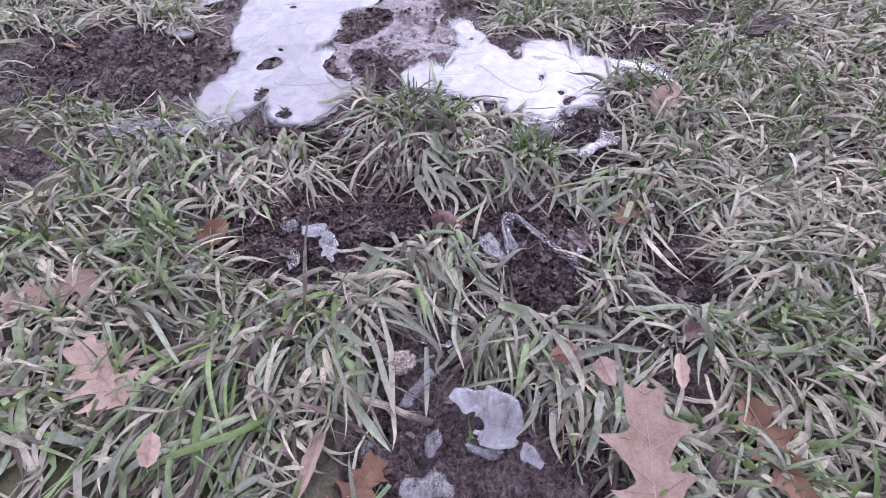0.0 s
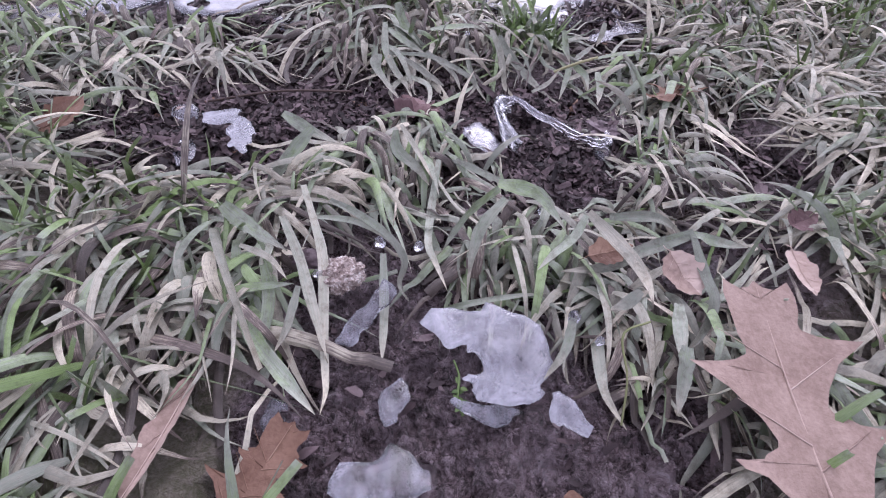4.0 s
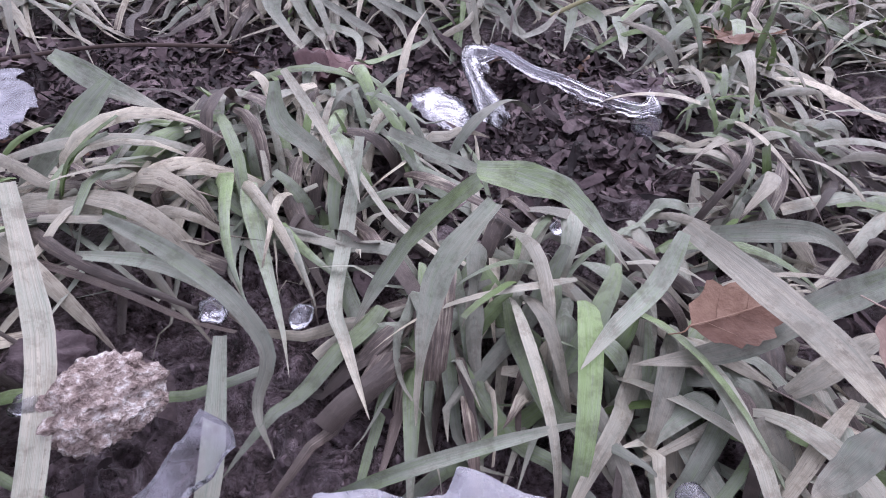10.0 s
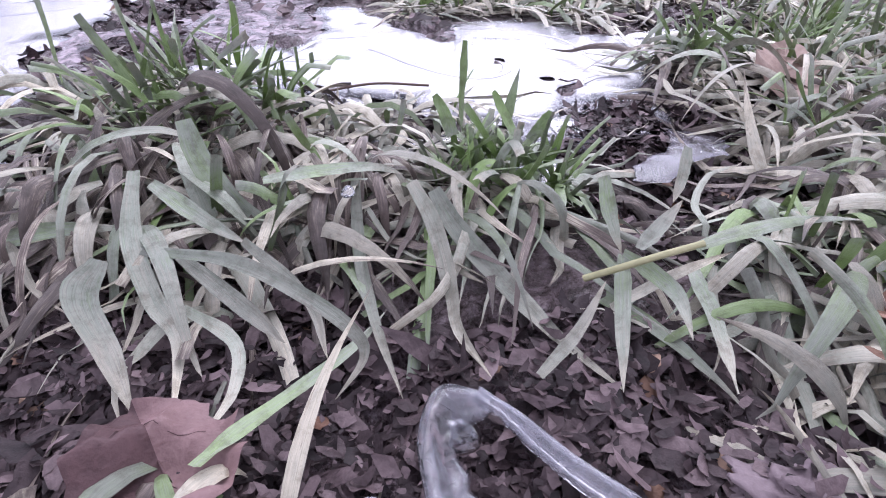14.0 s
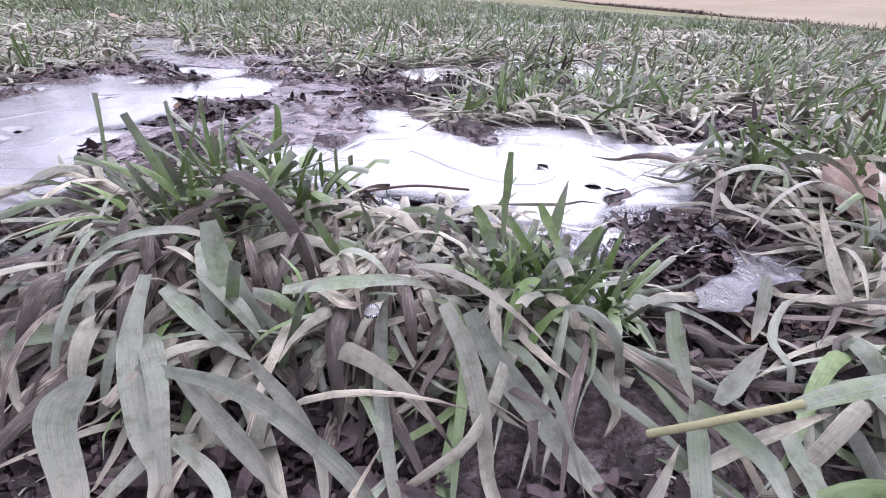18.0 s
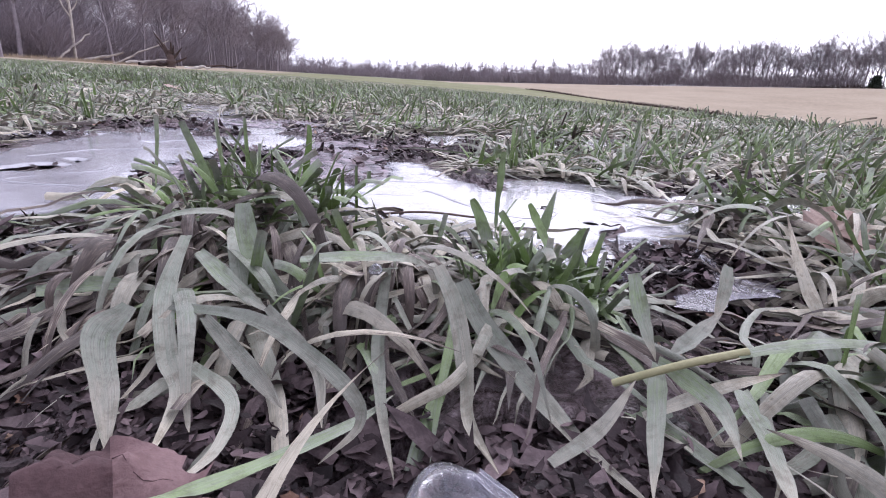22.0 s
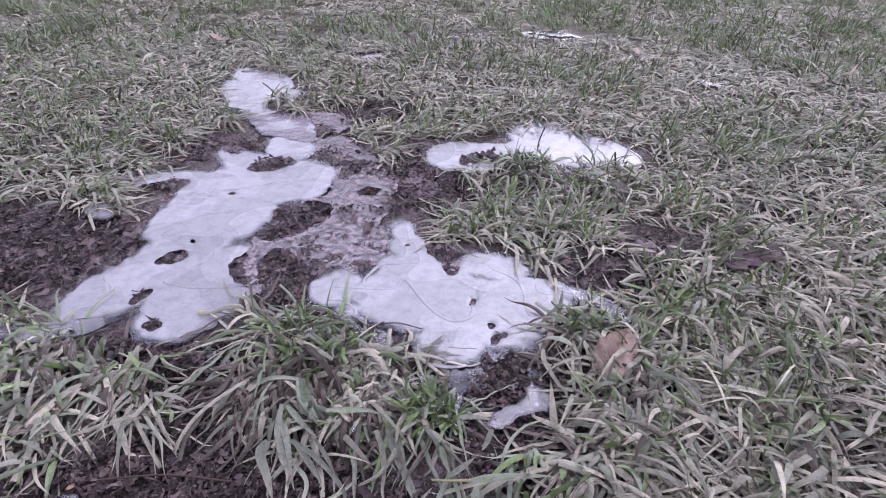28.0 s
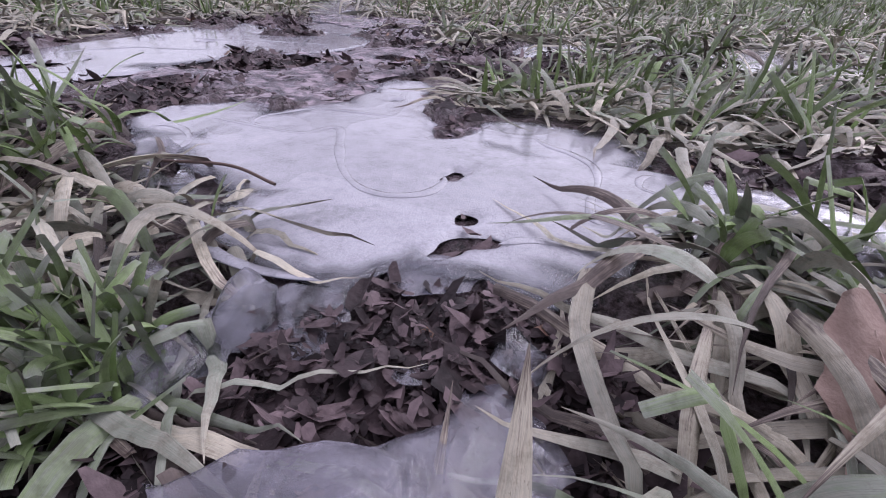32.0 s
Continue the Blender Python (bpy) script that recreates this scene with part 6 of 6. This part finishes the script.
for k in range(90):
    f = (k + far.random()) / 90
    y = 72 + 200 * f**1.2
    put(FAR_KINDS if y > 110 else NEAR_KINDS, -46 - 0.165 * (y - 60) - far.exponential(9.0), y, far.uniform(0.8, 1.15))
for k in range(58):
    f = k / 57
    put(FAR_KINDS, -260 + 250 * f + far.normal(0, 3), 620 + far.uniform(0, 60), far.uniform(0.8, 1.15))
for k in range(44):
    f = k / 43
    put(FAR_KINDS, -30 + 165 * f + far.normal(0, 2), 520 - 60 * f + far.uniform(0, 40), far.uniform(0.85, 1.15) * (0.8 + 0.35 * f))
for k in range(84):
    f = k / 83
    dense = f < 0.55
    a, r = radians(15.5 + 27 * f), 203 + (far.uniform(0, 16) if dense else far.uniform(0, 4))
    put(HEDGE_KINDS, r * math.sin(a), r * math.cos(a), far.uniform(0.55, 0.80))

# pale-barked tree and its neighbours at the edge
pale = tree_kind(402, 13, 0.9, 3, (8, 6, 4), 3, MAT_PALE, MAT_PALE, "pale-barked leafless tree at the wood edge", "wood edge trees", near=True, open_crown=0.4)
plant(pale, -38.5, 54.5, 40, 1.0, True)


def thicket(label, paths, n, height, thick, material, seed):
    """Countless leaning stems of brush, joined."""
    g = np.random.default_rng(seed)
    sets = []
    for (x0, y0), (x1, y1), depth in paths:
        f, o = g.random(n), g.random(n) * depth
        dx, dy = x1 - x0, y1 - y0
        L = math.hypot(dx, dy)
        x, y = x0 + dx * f - dy / L * o, y0 + dy * f + dx / L * o
        h = height * g.uniform(0.25, 1.0, n) * (0.7 + 0.3 * vnoise(x, y, 8.0, seed))
        base = np.stack([x, y, ground(x, y) - 0.1], -1)
        base[:, 2] += g.uniform(0, 0.55, n) * h
        d = np.stack([g.normal(0, 0.75, n), g.normal(0, 0.6, n), np.ones(n)], -1)
        w = thick * g.uniform(0.4, 1.2, n)
        a = g.random(n) * 3.14
        side = np.stack([np.cos(a), np.sin(a) * 0.4, np.zeros(n)], -1) * w[:, None]
        tip = base + d * (0.5 * h)[:, None]
        sets.append(np.stack([base - side, base + side, tip + side * 0.3, tip - side * 0.3], 1))
    V = np.concatenate(sets)
    return tagged(new("brush", quads_mesh("brush", V.reshape(-1, 3), np.arange(len(V) * 4).reshape(-1, 4), material)), label, "brush", kind="stuff")


thicket("brown leafless brush along the wood edge", [((-38, 52), (-50, 74), 14), ((-50, 74), (-66, 140), 14)], 26000, 7.5, .035, MAT_TWIG, 1)
thicket("grey bare undergrowth deep in the wood", [((-44, 54), (-66, 140), 24), ((-62, 130), (-84, 262), 22)], 26000, 15.0, .06, MAT_BARK, 2)
thicket("hazy mass of far bare woodland", [((-262, 625), (-8, 625), 40), ((-30, 515), (136, 455), 25)], 22000, 20.0, .26, MAT_BARK, 3)
thicket("bare brush under the trees on the rise", [((54, 196), (92, 181), 14), ((90, 182), (124, 160), 8)], 8000, 10.0, .055, MAT_TWIG, 4)
thicket("low dry brush line on the rise", [((110, 171), (150, 137), 3)], 3500, 2.0, .10, MAT_ROTWOOD, 5)
thicket("bare brush between the trees on the rise", [((88, 182), (112, 168), 5)], 3000, 6.0, .05, MAT_TWIG, 7)
thicket("tall dry tan grass along the wood edge", [((-40, 40), (-32, 50), 6), ((-32, 50), (-47, 92), 6)], 6000, 0.7, .012, MAT_DRYGRASS, 6)

edge_pts = [(r * math.sin(radians(a)), r * math.cos(radians(a))) for a, r in ((8, 116), (17, 95), (27, 86), (44, 77))]
thicket("dark weedy strip along the edge of the tan field", [(p, q, 1.2) for p, q in zip(edge_pts, edge_pts[1:])], 2500, 1.0, .05, MAT_ROTWOOD, 9)

# uprooted stump and broken logs at the wood edge
stump = thing("uprooted_stump", "dark uprooted tree stump with jagged roots", "stump")
stump.location = (-29.0, 55.0, float(ground(-29.0, 55.0)))
stump.scale = (0.9, 0.9, 0.85)
root = np.random.default_rng(9)
part("root_plate", quads_mesh("root_plate", *tube(smooth_path([(0, 0, -.2), (.1, 0, .8), (0, .1, 1.5), (.1, .1, 1.9)], 14), np.linspace(.50, .30, 14) * (1 + .3 * root.normal(0, 1, 14)), 9), MAT_ROTWOOD), stump)
for k, (dx, dz) in enumerate([(-1.3, 2.9), (-.5, 2.6), (.6, 2.5), (1.5, 2.3), (1.9, 1.2), (-2.0, .6), (.3, 2.9), (-1.6, 3.9)]):
    part("root", quads_mesh("root", *tube(smooth_path([(0, 0, .7), (.4 * dx, .1, .6 * dz), (dx, -.1, dz)], 9), np.linspace(.26, .05, 9), 6), MAT_ROTWOOD), stump)
for k, (x, y, ln, turn, rise, r, pale_one) in enumerate([(-33.0, 54, 4.5, 20, 6, .16, True), (-36.5, 53, 5.0, -15, 10, .15, True), (-31.5, 53.5, 3.5, 60, 4, .22, False), (-27.5, 55, 3.0, -10, 3, .22, True), (-26, 55.5, 3.5, 8, 5, .12, False), (-35, 55, 6.0, 35, 28, .10, True), (-38.5, 52, 5, 75, 32, .13, True)]):
    g = np.random.default_rng(70 + k)
    path = np.stack([np.linspace(0, ln, 10), 0.10 * g.normal(0, 1, 10).cumsum(), 0.08 * g.normal(0, 1, 10).cumsum()], -1)
    me = quads_mesh("fallen_log", *tube(path, np.linspace(r, r * .5, 10), 8), MAT_PALE if pale_one else MAT_ROTWOOD)
    tagged(place(new("fallen_log", me), pose(x, y, float(ground(x, y)) + r * .8, 0, -rise, turn)), "broken pale log by the uprooted stump" if pale_one else "dark rotten log by the uprooted stump", "log", "fallen logs")
post = thing("fence_post", "short grey weathered wooden fence post", "post")
post.location = (-37.2, 44, float(ground(-37.2, 44)))
part("post", quads_mesh("post", *tube([(0, 0, -.2), (0, 0, .5), (0, 0, 1.25), (0, 0, 1.3)], [.14, .14, .13, .03], 8), MAT_BARK), post)
ever = thing("evergreen", "dark small evergreen bush on the rise", "bush")
ever.location = (126, 159, float(ground(126, 159)) - .2)
part("trunk", quads_mesh("trunk", *tube([(0, 0, 0), (0, 0, 2), (0, 0, 5)], [.2, .15, .04], 6), MAT_BARK), ever)
eg = np.random.default_rng(33)
n = 1400
ever.scale = (.7, .7, .7)
h, th = eg.random(n) ** .8 * 5, eg.random(n) * 6.283
rr = (2.8 - h * .35) * np.sqrt(eg.random(n)) * (1 + .3 * np.sin(th * 3 + h * 2))
c = np.stack([rr * np.cos(th), rr * np.sin(th), h + .5], -1)
needles = (c[:, None] + eg.normal(0, .28, (n, 4, 3))).reshape(-1, 3)
part("foliage", quads_mesh("foliage", needles, np.arange(4 * n).reshape(-1, 4), MAT_EVERGREEN, smooth=False), ever)
